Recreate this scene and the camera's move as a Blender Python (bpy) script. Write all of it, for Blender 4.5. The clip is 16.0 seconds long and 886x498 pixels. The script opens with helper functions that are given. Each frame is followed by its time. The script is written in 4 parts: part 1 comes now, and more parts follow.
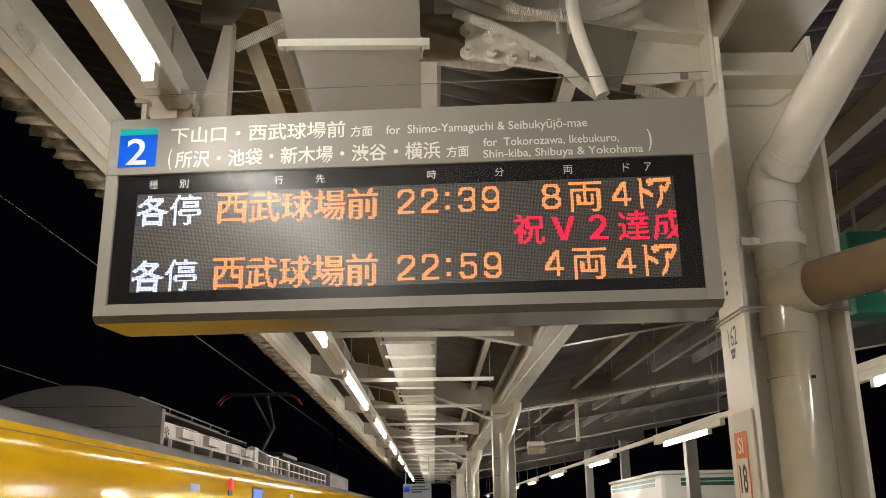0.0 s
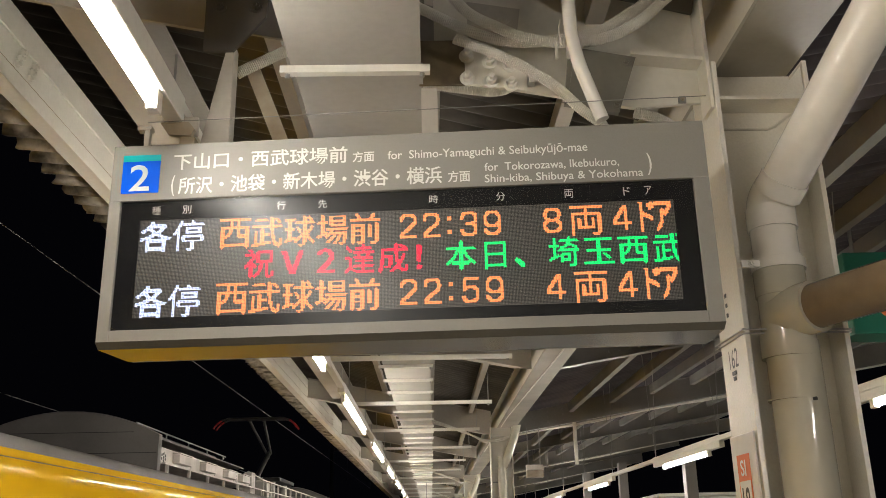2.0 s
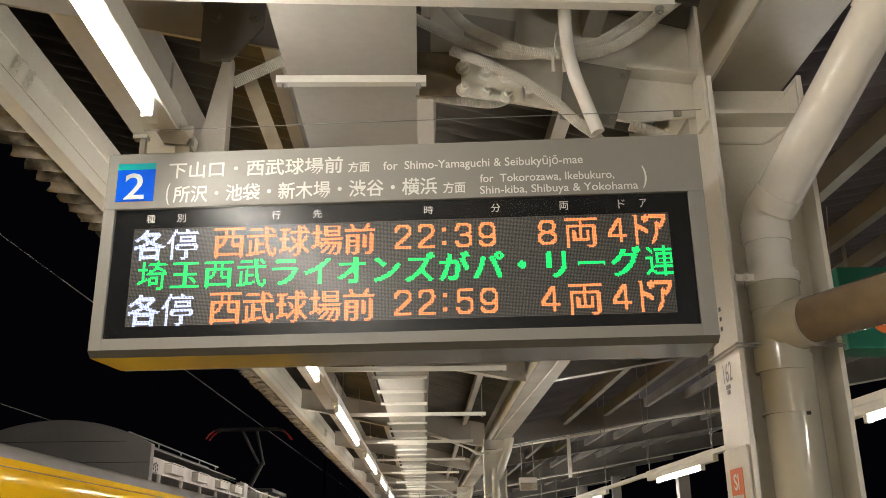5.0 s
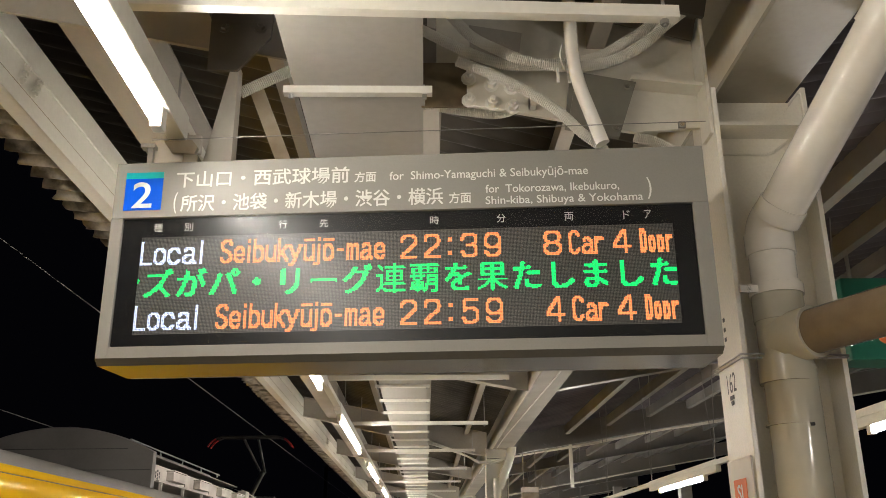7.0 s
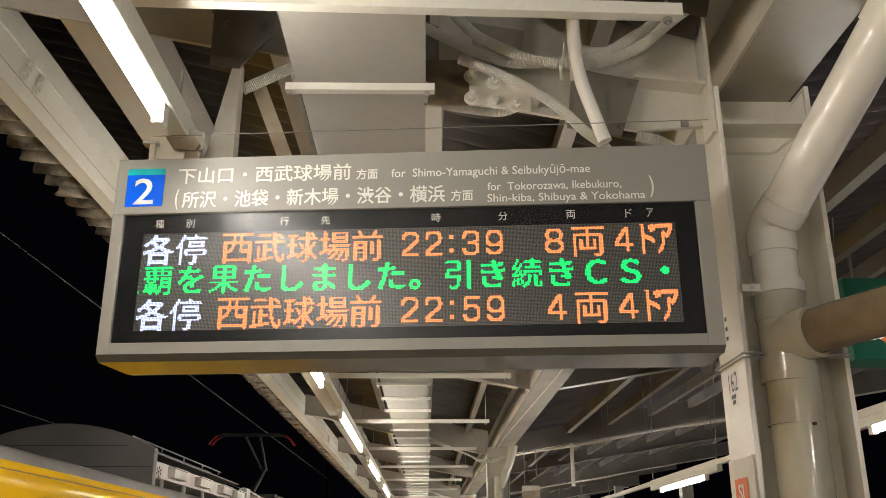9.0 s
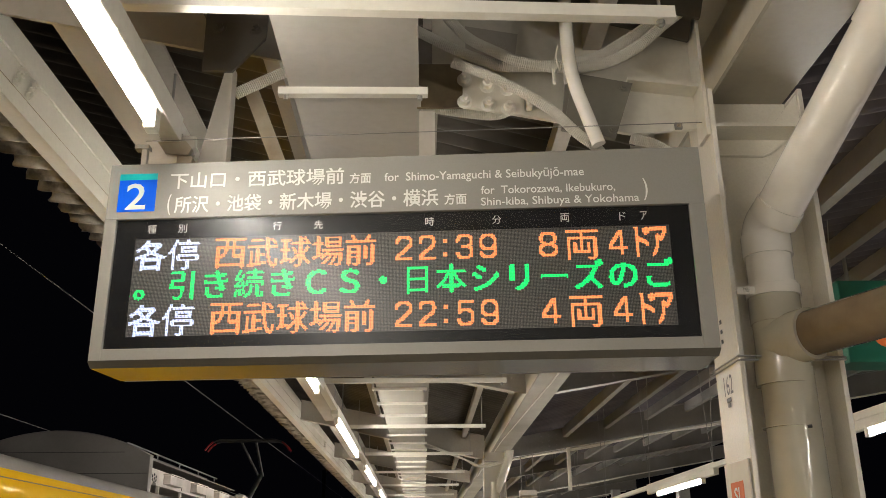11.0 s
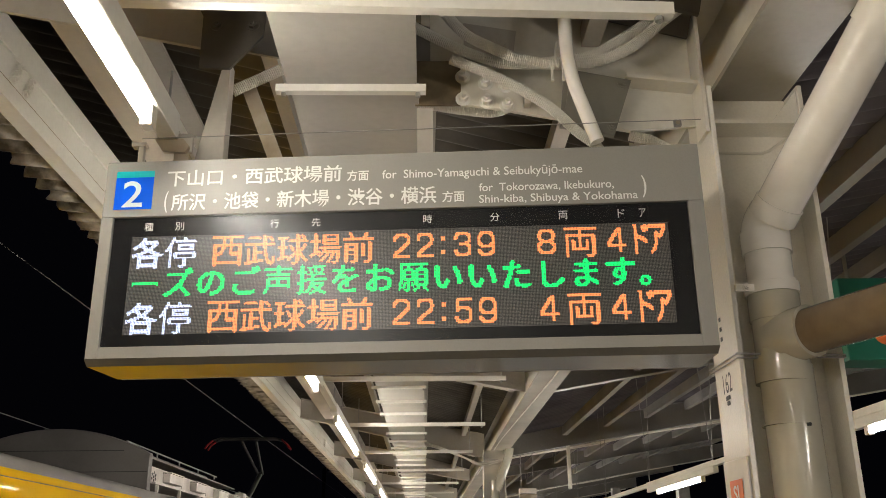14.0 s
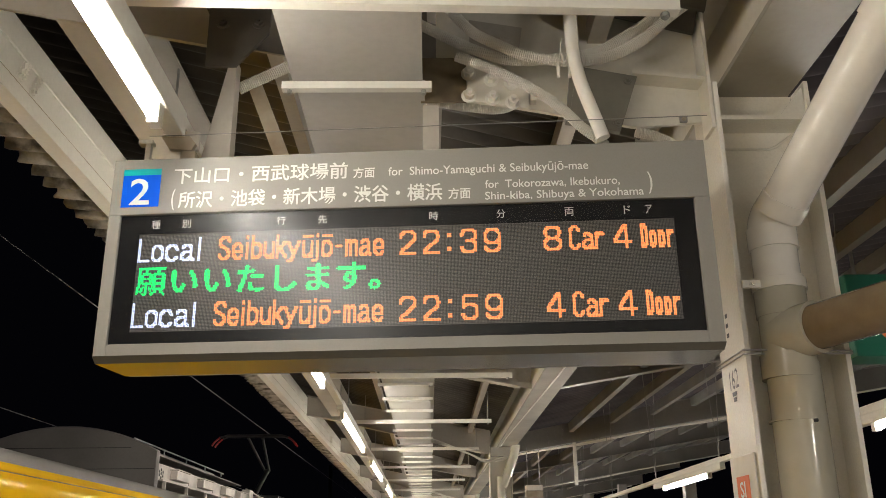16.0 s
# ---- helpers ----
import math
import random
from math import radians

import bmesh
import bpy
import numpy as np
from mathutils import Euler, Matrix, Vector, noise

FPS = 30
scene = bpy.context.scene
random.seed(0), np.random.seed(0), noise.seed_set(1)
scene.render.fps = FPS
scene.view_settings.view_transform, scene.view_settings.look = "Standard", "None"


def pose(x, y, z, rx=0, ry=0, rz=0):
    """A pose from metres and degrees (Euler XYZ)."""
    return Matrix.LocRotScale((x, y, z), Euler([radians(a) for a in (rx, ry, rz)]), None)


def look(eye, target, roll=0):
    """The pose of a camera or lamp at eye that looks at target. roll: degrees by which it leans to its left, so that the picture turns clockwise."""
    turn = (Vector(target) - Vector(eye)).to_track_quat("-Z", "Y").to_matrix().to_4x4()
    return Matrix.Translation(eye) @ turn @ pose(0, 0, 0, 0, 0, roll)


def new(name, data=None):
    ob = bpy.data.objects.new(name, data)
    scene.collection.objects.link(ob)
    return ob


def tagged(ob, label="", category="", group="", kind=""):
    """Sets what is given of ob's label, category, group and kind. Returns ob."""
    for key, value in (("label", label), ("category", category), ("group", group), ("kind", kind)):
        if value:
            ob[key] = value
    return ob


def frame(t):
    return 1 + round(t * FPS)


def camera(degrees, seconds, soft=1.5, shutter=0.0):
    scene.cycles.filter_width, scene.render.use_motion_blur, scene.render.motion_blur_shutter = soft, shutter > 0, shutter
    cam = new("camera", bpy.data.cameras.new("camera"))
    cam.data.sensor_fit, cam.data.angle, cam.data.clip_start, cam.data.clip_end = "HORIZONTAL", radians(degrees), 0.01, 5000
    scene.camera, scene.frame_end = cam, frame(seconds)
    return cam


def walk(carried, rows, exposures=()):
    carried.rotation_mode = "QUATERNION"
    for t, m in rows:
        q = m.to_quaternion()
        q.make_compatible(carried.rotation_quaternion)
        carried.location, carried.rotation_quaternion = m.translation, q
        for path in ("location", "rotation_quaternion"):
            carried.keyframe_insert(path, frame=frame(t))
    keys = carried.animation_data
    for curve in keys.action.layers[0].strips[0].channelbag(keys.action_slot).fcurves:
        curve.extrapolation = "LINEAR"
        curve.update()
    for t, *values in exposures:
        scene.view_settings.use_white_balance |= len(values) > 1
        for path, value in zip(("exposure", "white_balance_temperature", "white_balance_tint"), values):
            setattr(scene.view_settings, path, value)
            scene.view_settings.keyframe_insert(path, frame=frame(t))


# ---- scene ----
cam = camera(52.5, 16.0, soft=0.85)
PATH = [
    (0, (0.003, 0.0, 1.851), (0.029, 1.919, 2.413), -0.8),
    (0.5, (-0.007, -0.007, 1.849), (0.018, 1.907, 2.43), -0.3),
    (1, (-0.01, -0.008, 1.85), (0.022, 1.9, 2.448), -0.6),
    (1.5, (-0.012, -0.011, 1.851), (0.024, 1.894, 2.458), -1.1),
    (2, (-0.014, -0.012, 1.852), (0.022, 1.892, 2.462), -1.2),
    (2.5, (-0.014, -0.008, 1.851), (0.025, 1.896, 2.462), -1.0),
    (3, (-0.01, -0.008, 1.85), (0.032, 1.896, 2.461), -0.9),
    (3.5, (-0.01, -0.008, 1.85), (0.033, 1.894, 2.466), -0.9),
    (4, (-0.011, -0.005, 1.851), (0.036, 1.895, 2.475), -0.8),
    (6.5, (-0.016, -0.021, 1.852), (0.027, 1.872, 2.498), -0.7),
    (7, (-0.022, -0.023, 1.851), (0.02, 1.867, 2.503), -0.5),
    (7.5, (-0.018, -0.028, 1.852), (0.024, 1.861, 2.508), -0.5),
    (8, (-0.02, -0.026, 1.852), (0.021, 1.864, 2.505), -0.4),
    (8.5, (-0.018, -0.024, 1.851), (0.02, 1.867, 2.501), -0.4),
    (9, (-0.02, -0.019, 1.85), (0.017, 1.873, 2.499), -0.2),
    (11.5, (-0.012, -0.01, 1.851), (0.035, 1.878, 2.511), -0.6),
    (12, (-0.011, -0.012, 1.851), (0.036, 1.876, 2.508), -0.5),
    (12.5, (-0.01, -0.01, 1.851), (0.037, 1.879, 2.506), -0.5),
    (13, (-0.009, -0.008, 1.851), (0.038, 1.881, 2.508), -0.5),
    (13.5, (-0.009, -0.005, 1.851), (0.036, 1.883, 2.509), -0.5),
    (14, (-0.008, -0.001, 1.852), (0.038, 1.888, 2.507), -0.6),
    (14.5, (-0.005, -0.006, 1.85), (0.042, 1.883, 2.506), -0.6),
    (15, (-0.005, -0.009, 1.85), (0.042, 1.88, 2.508), -0.6),
    (15.5, (-0.007, -0.01, 1.851), (0.031, 1.879, 2.506), -0.6),
    (16, (-0.009, -0.004, 1.85), (0.024, 1.887, 2.499), -0.6),
]
walk(cam, [(t, look(eye, target, roll)) for t, eye, target, roll in PATH])

# ---- world and light ----
world = bpy.data.worlds.new("night_sky")
scene.world = world
world.use_nodes = True
world.node_tree.nodes["Background"].inputs[0].default_value = (0.07, 0.07, 0.11, 1)
world.node_tree.nodes["Background"].inputs[1].default_value = 0.014
scene.view_settings.exposure = -0.05
TUBE_POWER = 104.0


# ---- materials ----
def principled(name):
    mat = bpy.data.materials.new(name)
    mat.use_nodes = True
    nt = mat.node_tree
    return mat, nt, nt.nodes["Principled BSDF"]


def noise_node(nt, scale, detail=4.0, coords="Object"):
    tc = nt.nodes.new("ShaderNodeTexCoord")
    n = nt.nodes.new("ShaderNodeTexNoise")
    n.inputs["Scale"].default_value = scale
    n.inputs["Detail"].default_value = detail
    nt.links.new(tc.outputs[coords], n.inputs["Vector"])
    return n


def ramp(nt, source, stops):
    r = nt.nodes.new("ShaderNodeValToRGB")
    r.color_ramp.elements[0].position, r.color_ramp.elements[0].color = stops[0][0], (*stops[0][1], 1)
    r.color_ramp.elements[1].position, r.color_ramp.elements[1].color = stops[-1][0], (*stops[-1][1], 1)
    for p, c in stops[1:-1]:
        e = r.color_ramp.elements.new(p)
        e.color = (*c, 1)
    nt.links.new(source, r.inputs[0])
    return r


def paint(name, base, dirt, rough=0.4, coarse=1.6, fine=45.0, bump=0.06, metal=0.0, spread=(0.28, 0.62), grain=0.14, spec=0.5):
    """Painted or plain surface: two scales of variation in colour, roughness and relief."""
    mat, nt, b = principled(name)
    big, small = noise_node(nt, coarse, 6.0), noise_node(nt, fine, 5.0)
    r = ramp(nt, big.outputs[0], [(spread[0], dirt), (spread[1], base)])
    mix = nt.nodes.new("ShaderNodeMix")
    mix.data_type, mix.blend_type = "RGBA", "MULTIPLY"
    mix.inputs[0].default_value = grain
    g = ramp(nt, small.outputs[0], [(0.3, (0.62, 0.6, 0.56)), (0.6, (1, 1, 1))])
    nt.links.new(r.outputs[0], mix.inputs[6])
    nt.links.new(g.outputs[0], mix.inputs[7])
    nt.links.new(mix.outputs[2], b.inputs["Base Color"])
    rr = nt.nodes.new("ShaderNodeMapRange")
    rr.inputs[3].default_value, rr.inputs[4].default_value = rough + 0.14, max(0.03, rough - 0.1)
    nt.links.new(big.outputs[0], rr.inputs[0])
    nt.links.new(rr.outputs[0], b.inputs["Roughness"])
    bp = nt.nodes.new("ShaderNodeBump")
    bp.inputs["Strength"].default_value, bp.inputs["Distance"].default_value = bump, 0.004
    nt.links.new(small.outputs[0], bp.inputs["Height"])
    nt.links.new(bp.outputs[0], b.inputs["Normal"])
    b.inputs["Metallic"].default_value = metal
    b.inputs["Specular IOR Level"].default_value = spec
    return mat


def glow(name, colour, strength):
    mat, nt, b = principled(name)
    b.inputs["Base Color"].default_value = (*[0.08 * c for c in colour], 1)
    b.inputs["Emission Color"].default_value = (*colour, 1)
    b.inputs["Emission Strength"].default_value = strength
    return mat


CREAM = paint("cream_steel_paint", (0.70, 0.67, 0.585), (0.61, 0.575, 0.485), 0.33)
CREAM_GLOSS = paint("cream_gloss_paint", (0.83, 0.80, 0.72), (0.76, 0.72, 0.62), 0.2, fine=130, bump=0.22)
# Grey copy of the cream steel, with its dimness put into the colour
DIM_GREY = paint("dimmed_grey_steel_paint", (0.32, 0.305, 0.28), (0.23, 0.22, 0.20), 0.38)
# Dimmer copy of the cream: weaker light on arms and purlins set in colour
DIM_CREAM = paint("dimmed_cream_paint", (0.46, 0.425, 0.365), (0.37, 0.34, 0.285), 0.45)
DUCT = paint("pale_duct_paint", (0.42, 0.40, 0.355), (0.365, 0.345, 0.305), 0.4, fine=30, bump=0.03)
WHITE = paint("white_steel_paint", (0.76, 0.74, 0.67), (0.69, 0.665, 0.585), 0.42)
PIPE = paint("ivory_plastic_pipe", (0.88, 0.85, 0.78), (0.84, 0.805, 0.72), -0.02, fine=18, bump=0.006)
# Cream darkened towards olive: shade of the girder's underside is in the colour
SHADED_CREAM = paint("shaded_olive_cream_paint", (0.37, 0.342, 0.275), (0.28, 0.258, 0.205), 0.4)
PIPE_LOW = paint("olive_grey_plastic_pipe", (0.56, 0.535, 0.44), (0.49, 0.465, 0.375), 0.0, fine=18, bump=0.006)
PIPE_TAN = paint("brown_plastic_pipe", (0.21, 0.155, 0.095), (0.13, 0.093, 0.055), 0.03, coarse=6, fine=30, bump=0.03)
ROOF_R = paint("violet_grey_corrugated_sheet", (0.12, 0.106, 0.118), (0.07, 0.061, 0.072), 0.5, coarse=2.5)
RED_TIP = paint("red_horn_paint", (0.5, 0.03, 0.03), (0.4, 0.02, 0.02), 0.4)
ROOF = paint("brown_corrugated_sheet", (0.125, 0.107, 0.08), (0.075, 0.062, 0.045), 0.5, coarse=2.5)
FIBRE = paint("weathered_fibreglass_sheet", (0.58, 0.54, 0.46), (0.13, 0.115, 0.085), 0.5, coarse=9, fine=60, spread=(0.36, 0.60), grain=0.35)
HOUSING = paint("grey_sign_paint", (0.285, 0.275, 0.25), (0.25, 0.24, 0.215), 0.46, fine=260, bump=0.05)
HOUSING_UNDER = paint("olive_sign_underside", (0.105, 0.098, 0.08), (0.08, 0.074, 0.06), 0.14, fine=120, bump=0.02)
STEEL = paint("galvanised_steel", (0.45, 0.45, 0.43), (0.30, 0.29, 0.27), 0.42, metal=0.8, fine=70)
GREYBOX = paint("grey_junction_box_paint", (0.25, 0.245, 0.225), (0.18, 0.17, 0.155), 0.4)
SHADED_STEEL = paint("shaded_dark_steel", (0.115, 0.105, 0.09), (0.085, 0.075, 0.065), 0.5)
OLIVE = paint("olive_grey_plate_paint", (0.20, 0.19, 0.155), (0.15, 0.14, 0.115), 0.45)
DARK_BROWN = paint("dark_brown_stained_steel", (0.20, 0.155, 0.085), (0.075, 0.055, 0.035), 0.6, coarse=9, fine=60)
RUSTED = paint("rust_stained_paint", (0.42, 0.37, 0.28), (0.21, 0.15, 0.09), 0.6, coarse=5, fine=60)
CONDUIT = paint("flexible_grey_conduit", (0.72, 0.70, 0.63), (0.58, 0.555, 0.48), 0.35, coarse=4)
YELLOW = paint("yellow_train_paint", (0.74, 0.425, 0.008), (0.71, 0.40, 0.008), 0.01, coarse=0.4, fine=6, bump=0.003, grain=0.04, spec=0.045)
TRAIN_ROOF = paint("grey_train_roof", (0.26, 0.24, 0.225), (0.18, 0.165, 0.15), 0.6, coarse=1.2)
TRAIN_BOX = paint("pale_grey_train_equipment", (0.74, 0.68, 0.62), (0.50, 0.45, 0.40), 0.5, coarse=3)
DARK = paint("dark_iron", (0.05, 0.048, 0.045), (0.03, 0.028, 0.026), 0.5)
CONCRETE = paint("platform_concrete", (0.34, 0.325, 0.30), (0.25, 0.24, 0.22), 0.75, coarse=1.0)
BALLAST = paint("track_ballast", (0.12, 0.11, 0.10), (0.05, 0.045, 0.04), 0.9, coarse=8, fine=90, bump=0.5)
GREEN = paint("green_sign_paint", (0.02, 0.16, 0.10), (0.015, 0.11, 0.07), 0.35)
BLUE = paint("blue_number_plate", (0.0, 0.105, 0.78), (0.0, 0.095, 0.70), 0.5, fine=20, bump=0.01, spec=0.15)
TEAL = paint("teal_stripe", (0.0, 0.42, 0.45), (0.0, 0.38, 0.40), 0.35, fine=20, bump=0.01)
LETTER = paint("white_lettering", (0.80, 0.80, 0.77), (0.76, 0.76, 0.73), 0.4, fine=20, bump=0.01)
BLACKFACE = paint("black_display_surround", (0.012, 0.012, 0.013), (0.009, 0.009, 0.010), 0.30, fine=200, bump=0.02, spec=0.12)
ORANGE = paint("orange_sticker", (0.80, 0.17, 0.04), (0.70, 0.14, 0.03), 0.4, fine=30, bump=0.02)
STICKER = paint("white_sticker", (0.74, 0.73, 0.70), (0.66, 0.65, 0.61), 0.4, fine=30, bump=0.02)
INK = paint("black_ink", (0.025, 0.025, 0.025), (0.02, 0.02, 0.02), 0.5, bump=0.01)
TUBE = glow("lit_fluorescent_tube", (1.0, 0.93, 0.83), TUBE_POWER)
TUBE_FAR = glow("lit_fluorescent_tube_cool", (1.0, 0.95, 0.90), 215.0)
LED_ORANGE = glow("lit_orange_led", (1.0, 0.275, 0.085), 1.7)
LED_WHITE = glow("lit_white_led", (0.66, 0.74, 1.0), 1.6)
LED_GREEN = glow("lit_green_led", (0.0, 0.80, 0.15), 1.75)
LED_RED = glow("lit_red_led", (1.0, 0.008, 0.05), 1.6)
RED_LAMP = glow("lit_red_lamp", (1.0, 0.03, 0.03), 1.6)
BLUE_SCREEN = glow("lit_blue_screen", (0.12, 0.25, 0.8), 0.8)
PALE_GLOW = glow("glowing_pale_label", (0.75, 0.85, 1.0), 0.35)
SIGN_BOX = glow("lit_white_sign_panel", (0.85, 0.9, 0.95), 0.10)


def led_board_material():
    mat, nt, b = principled("unlit_led_board")
    tc = nt.nodes.new("ShaderNodeTexCoord")
    mp = nt.nodes.new("ShaderNodeMapping")
    mp.inputs["Scale"].default_value = (1 / PX, 1, 1 / PZ)
    nt.links.new(tc.outputs["Object"], mp.inputs["Vector"])
    fr = nt.nodes.new("ShaderNodeVectorMath")
    fr.operation = "FRACTION"
    nt.links.new(mp.outputs[0], fr.inputs[0])
    sub = nt.nodes.new("ShaderNodeVectorMath")
    sub.operation = "SUBTRACT"
    sub.inputs[1].default_value = (0.5, 0.0, 0.5)
    nt.links.new(fr.outputs[0], sub.inputs[0])
    mul = nt.nodes.new("ShaderNodeVectorMath")
    mul.operation = "MULTIPLY"
    mul.inputs[1].default_value = (1, 0, 1)
    nt.links.new(sub.outputs[0], mul.inputs[0])
    ln = nt.nodes.new("ShaderNodeVectorMath")
    ln.operation = "LENGTH"
    nt.links.new(mul.outputs[0], ln.inputs[0])
    r = ramp(nt, ln.outputs["Value"], [(0.30, (0.15, 0.145, 0.135)), (0.44, (0.018, 0.018, 0.018))])
    nt.links.new(r.outputs[0], b.inputs["Base Color"])
    b.inputs["Roughness"].default_value = 0.45
    return mat


def cover_glass_material():
    mat, nt, b = principled("clear_display_cover")
    out = nt.nodes["Material Output"]
    tr, gl, mx = nt.nodes.new("ShaderNodeBsdfTransparent"), nt.nodes.new("ShaderNodeBsdfGlossy"), nt.nodes.new("ShaderNodeMixShader")
    gl.inputs["Roughness"].default_value = 0.25
    mx.inputs[0].default_value = 0.017
    nt.links.new(tr.outputs[0], mx.inputs[1])
    nt.links.new(gl.outputs[0], mx.inputs[2])
    nt.links.new(mx.outputs[0], out.inputs["Surface"])
    nt.nodes.remove(b)
    return mat


# ---- mesh helpers ----
def part(name, bm, material, parent=None, label="", smooth=False, m=None):
    me = bpy.data.meshes.new(name)
    bmesh.ops.recalc_face_normals(bm, faces=bm.faces)
    bm.to_mesh(me)
    bm.free()
    me.materials.append(material)
    if smooth:
        me.polygons.foreach_set("use_smooth", [True] * len(me.polygons))
        me.set_sharp_from_angle(angle=radians(40))
    ob = new(name, me)
    if parent is not None:
        ob.parent = parent
    if m is not None:
        ob.matrix_basis = m
    if label:
        tagged(ob, label)
    return ob


def empty(name, m=None, label="", category="", group="", kind=""):
    ob = new(name)
    if m is not None:
        ob.matrix_basis = m
    return tagged(ob, label, category, group, kind)


def box(x0, x1, y0, y1, z0, z1, bevel=0.0, bm=None):
    bm2 = bmesh.new()
    bmesh.ops.create_cube(bm2, size=1.0, matrix=Matrix.Translation(((x0 + x1) / 2, (y0 + y1) / 2, (z0 + z1) / 2)) @ Matrix.Diagonal((x1 - x0, y1 - y0, z1 - z0, 1)))
    if bevel:
        bmesh.ops.bevel(bm2, geom=list(bm2.edges), offset=bevel, segments=2, affect="EDGES", profile=0.6)
    return join(bm, bm2)


def join(bm, bm2):
    if bm is None:
        return bm2
    me = bpy.data.meshes.new("joining")
    bm2.to_mesh(me)
    bm2.free()
    bm.from_mesh(me)
    bpy.data.meshes.remove(me)
    return bm


def prism(profile, a, b, bm=None):
    """Sweeps a closed profile, given by function p -> corners, straight from a to b; corners are (side, up) offsets across the way."""
    bm = bm or bmesh.new()
    a, b = Vector(a), Vector(b)
    way = (b - a).normalized()
    side = way.cross(Vector((0, 0, 1)))
    side = side.normalized() if side.length > 1e-4 else Vector((1, 0, 0))
    up = side.cross(way).normalized()
    ra = [bm.verts.new(a + side * s + up * u) for s, u in profile]
    rb = [bm.verts.new(b + side * s + up * u) for s, u in profile]
    n = len(profile)
    for i in range(n):
        bm.faces.new((ra[i], ra[(i + 1) % n], rb[(i + 1) % n], rb[i]))
    bm.faces.new(ra)
    bm.faces.new(list(reversed(rb)))
    return bm


def rect(w, h):
    return [(-w / 2, -h / 2), (w / 2, -h / 2), (w / 2, h / 2), (-w / 2, h / 2)]


def i_section(w, h, tf, tw):
    a, b = w / 2, h / 2
    return [(-a, -b), (a, -b), (a, -b + tf), (tw / 2, -b + tf), (tw / 2, b - tf), (a, b - tf), (a, b), (-a, b), (-a, b - tf), (-tw / 2, b - tf), (-tw / 2, -b + tf), (-a, -b + tf)]


def c_section(w, h, t):
    """A channel, open upwards."""
    a = w / 2
    return [(-a, 0), (a, 0), (a, h), (a - t, h), (a - t, t), (-a + t, t), (-a + t, h), (-a, h)]


def smooth_path(points, steps=8):
    """Catmull-Rom through the points."""
    p = [Vector(v) for v in points]
    p = [2 * p[0] - p[1]] + p + [2 * p[-1] - p[-2]]
    out = []
    for i in range(1, len(p) - 2):
        for k in range(steps):
            t = k / steps
            a, b, c, d = p[i - 1], p[i], p[i + 1], p[i + 2]
            out.append(0.5 * (2 * b + (c - a) * t + (2 * a - 5 * b + 4 * c - d) * t * t + (3 * b - a - 3 * c + d) * t ** 3))
    out.append(p[-2])
    return out


def tube(points, radius, segments=14, bm=None, ribs=0.0, rib_pitch=0.012):
    """A round tube along points. ribs: depth of a corrugated hose's rings."""
    bm = bm or bmesh.new()
    pts = [Vector(v) for v in points]
    if ribs:
        dense, run = [], 0.0
        total = sum((b - a).length for a, b in zip(pts, pts[1:]))
        n = max(2, int(total / (rib_pitch / 4)))
        lens = [0.0]
        for a, b in zip(pts, pts[1:]):
            lens.append(lens[-1] + (b - a).length)
        j = 0
        for k in range(n + 1):
            s = total * k / n
            while j < len(pts) - 2 and lens[j + 1] < s:
                j += 1
            f = (s - lens[j]) / max(1e-9, lens[j + 1] - lens[j])
            dense.append(pts[j].lerp(pts[j + 1], f))
        pts = dense
    rings = []
    normal = None
    for i, p in enumerate(pts):
        way = (pts[min(i + 1, len(pts) - 1)] - pts[max(i - 1, 0)]).normalized()
        if normal is None:
            normal = way.orthogonal().normalized()
        normal = (normal - way * normal.dot(way)).normalized()
        other = way.cross(normal)
        r = radius - (ribs if ribs and i % 4 == 0 else 0.0)
        rings.append([bm.verts.new(p + r * (math.cos(2 * math.pi * k / segments) * normal + math.sin(2 * math.pi * k / segments) * other)) for k in range(segments)])
    for ra, rb in zip(rings, rings[1:]):
        for k in range(segments):
            bm.faces.new((ra[k], ra[(k + 1) % segments], rb[(k + 1) % segments], rb[k]))
    bm.faces.new(list(reversed(rings[0])))
    bm.faces.new(rings[-1])
    return bm


def bolt(centre, way, r=0.013, h=0.012):
    """Hexagon head with washer and the bolt's end."""
    c, w = Vector(centre), Vector(way).normalized()
    bm = tube([c, c + w * 0.003], r * 1.5, 12)
    tube([c + w * 0.003, c + w * (0.003 + h)], r, 6, bm)
    tube([c + w * (0.003 + h), c + w * (0.003 + 1.7 * h)], r * 0.5, 8, bm)
    return bm


# ---- lettering ----
def text_tris(body, bold=0.0):
    """Flat triangles of a text in the built-in font, scaled to the unit square."""
    cu = bpy.data.curves.new("lettering", "FONT")
    cu.body = body
    cu.resolution_u = 3
    cu.offset = bold
    ob = bpy.data.objects.new("lettering", cu)
    scene.collection.objects.link(ob)
    bpy.context.view_layer.update()
    me = bpy.data.meshes.new_from_object(ob.evaluated_get(bpy.context.evaluated_depsgraph_get()))
    me.calc_loop_triangles()
    co = np.array([v.co[:2] for v in me.vertices])
    tri = np.array([t.vertices[:] for t in me.loop_triangles])
    bpy.data.objects.remove(ob)
    bpy.data.meshes.remove(me)
    bpy.data.curves.remove(cu)
    return co, tri


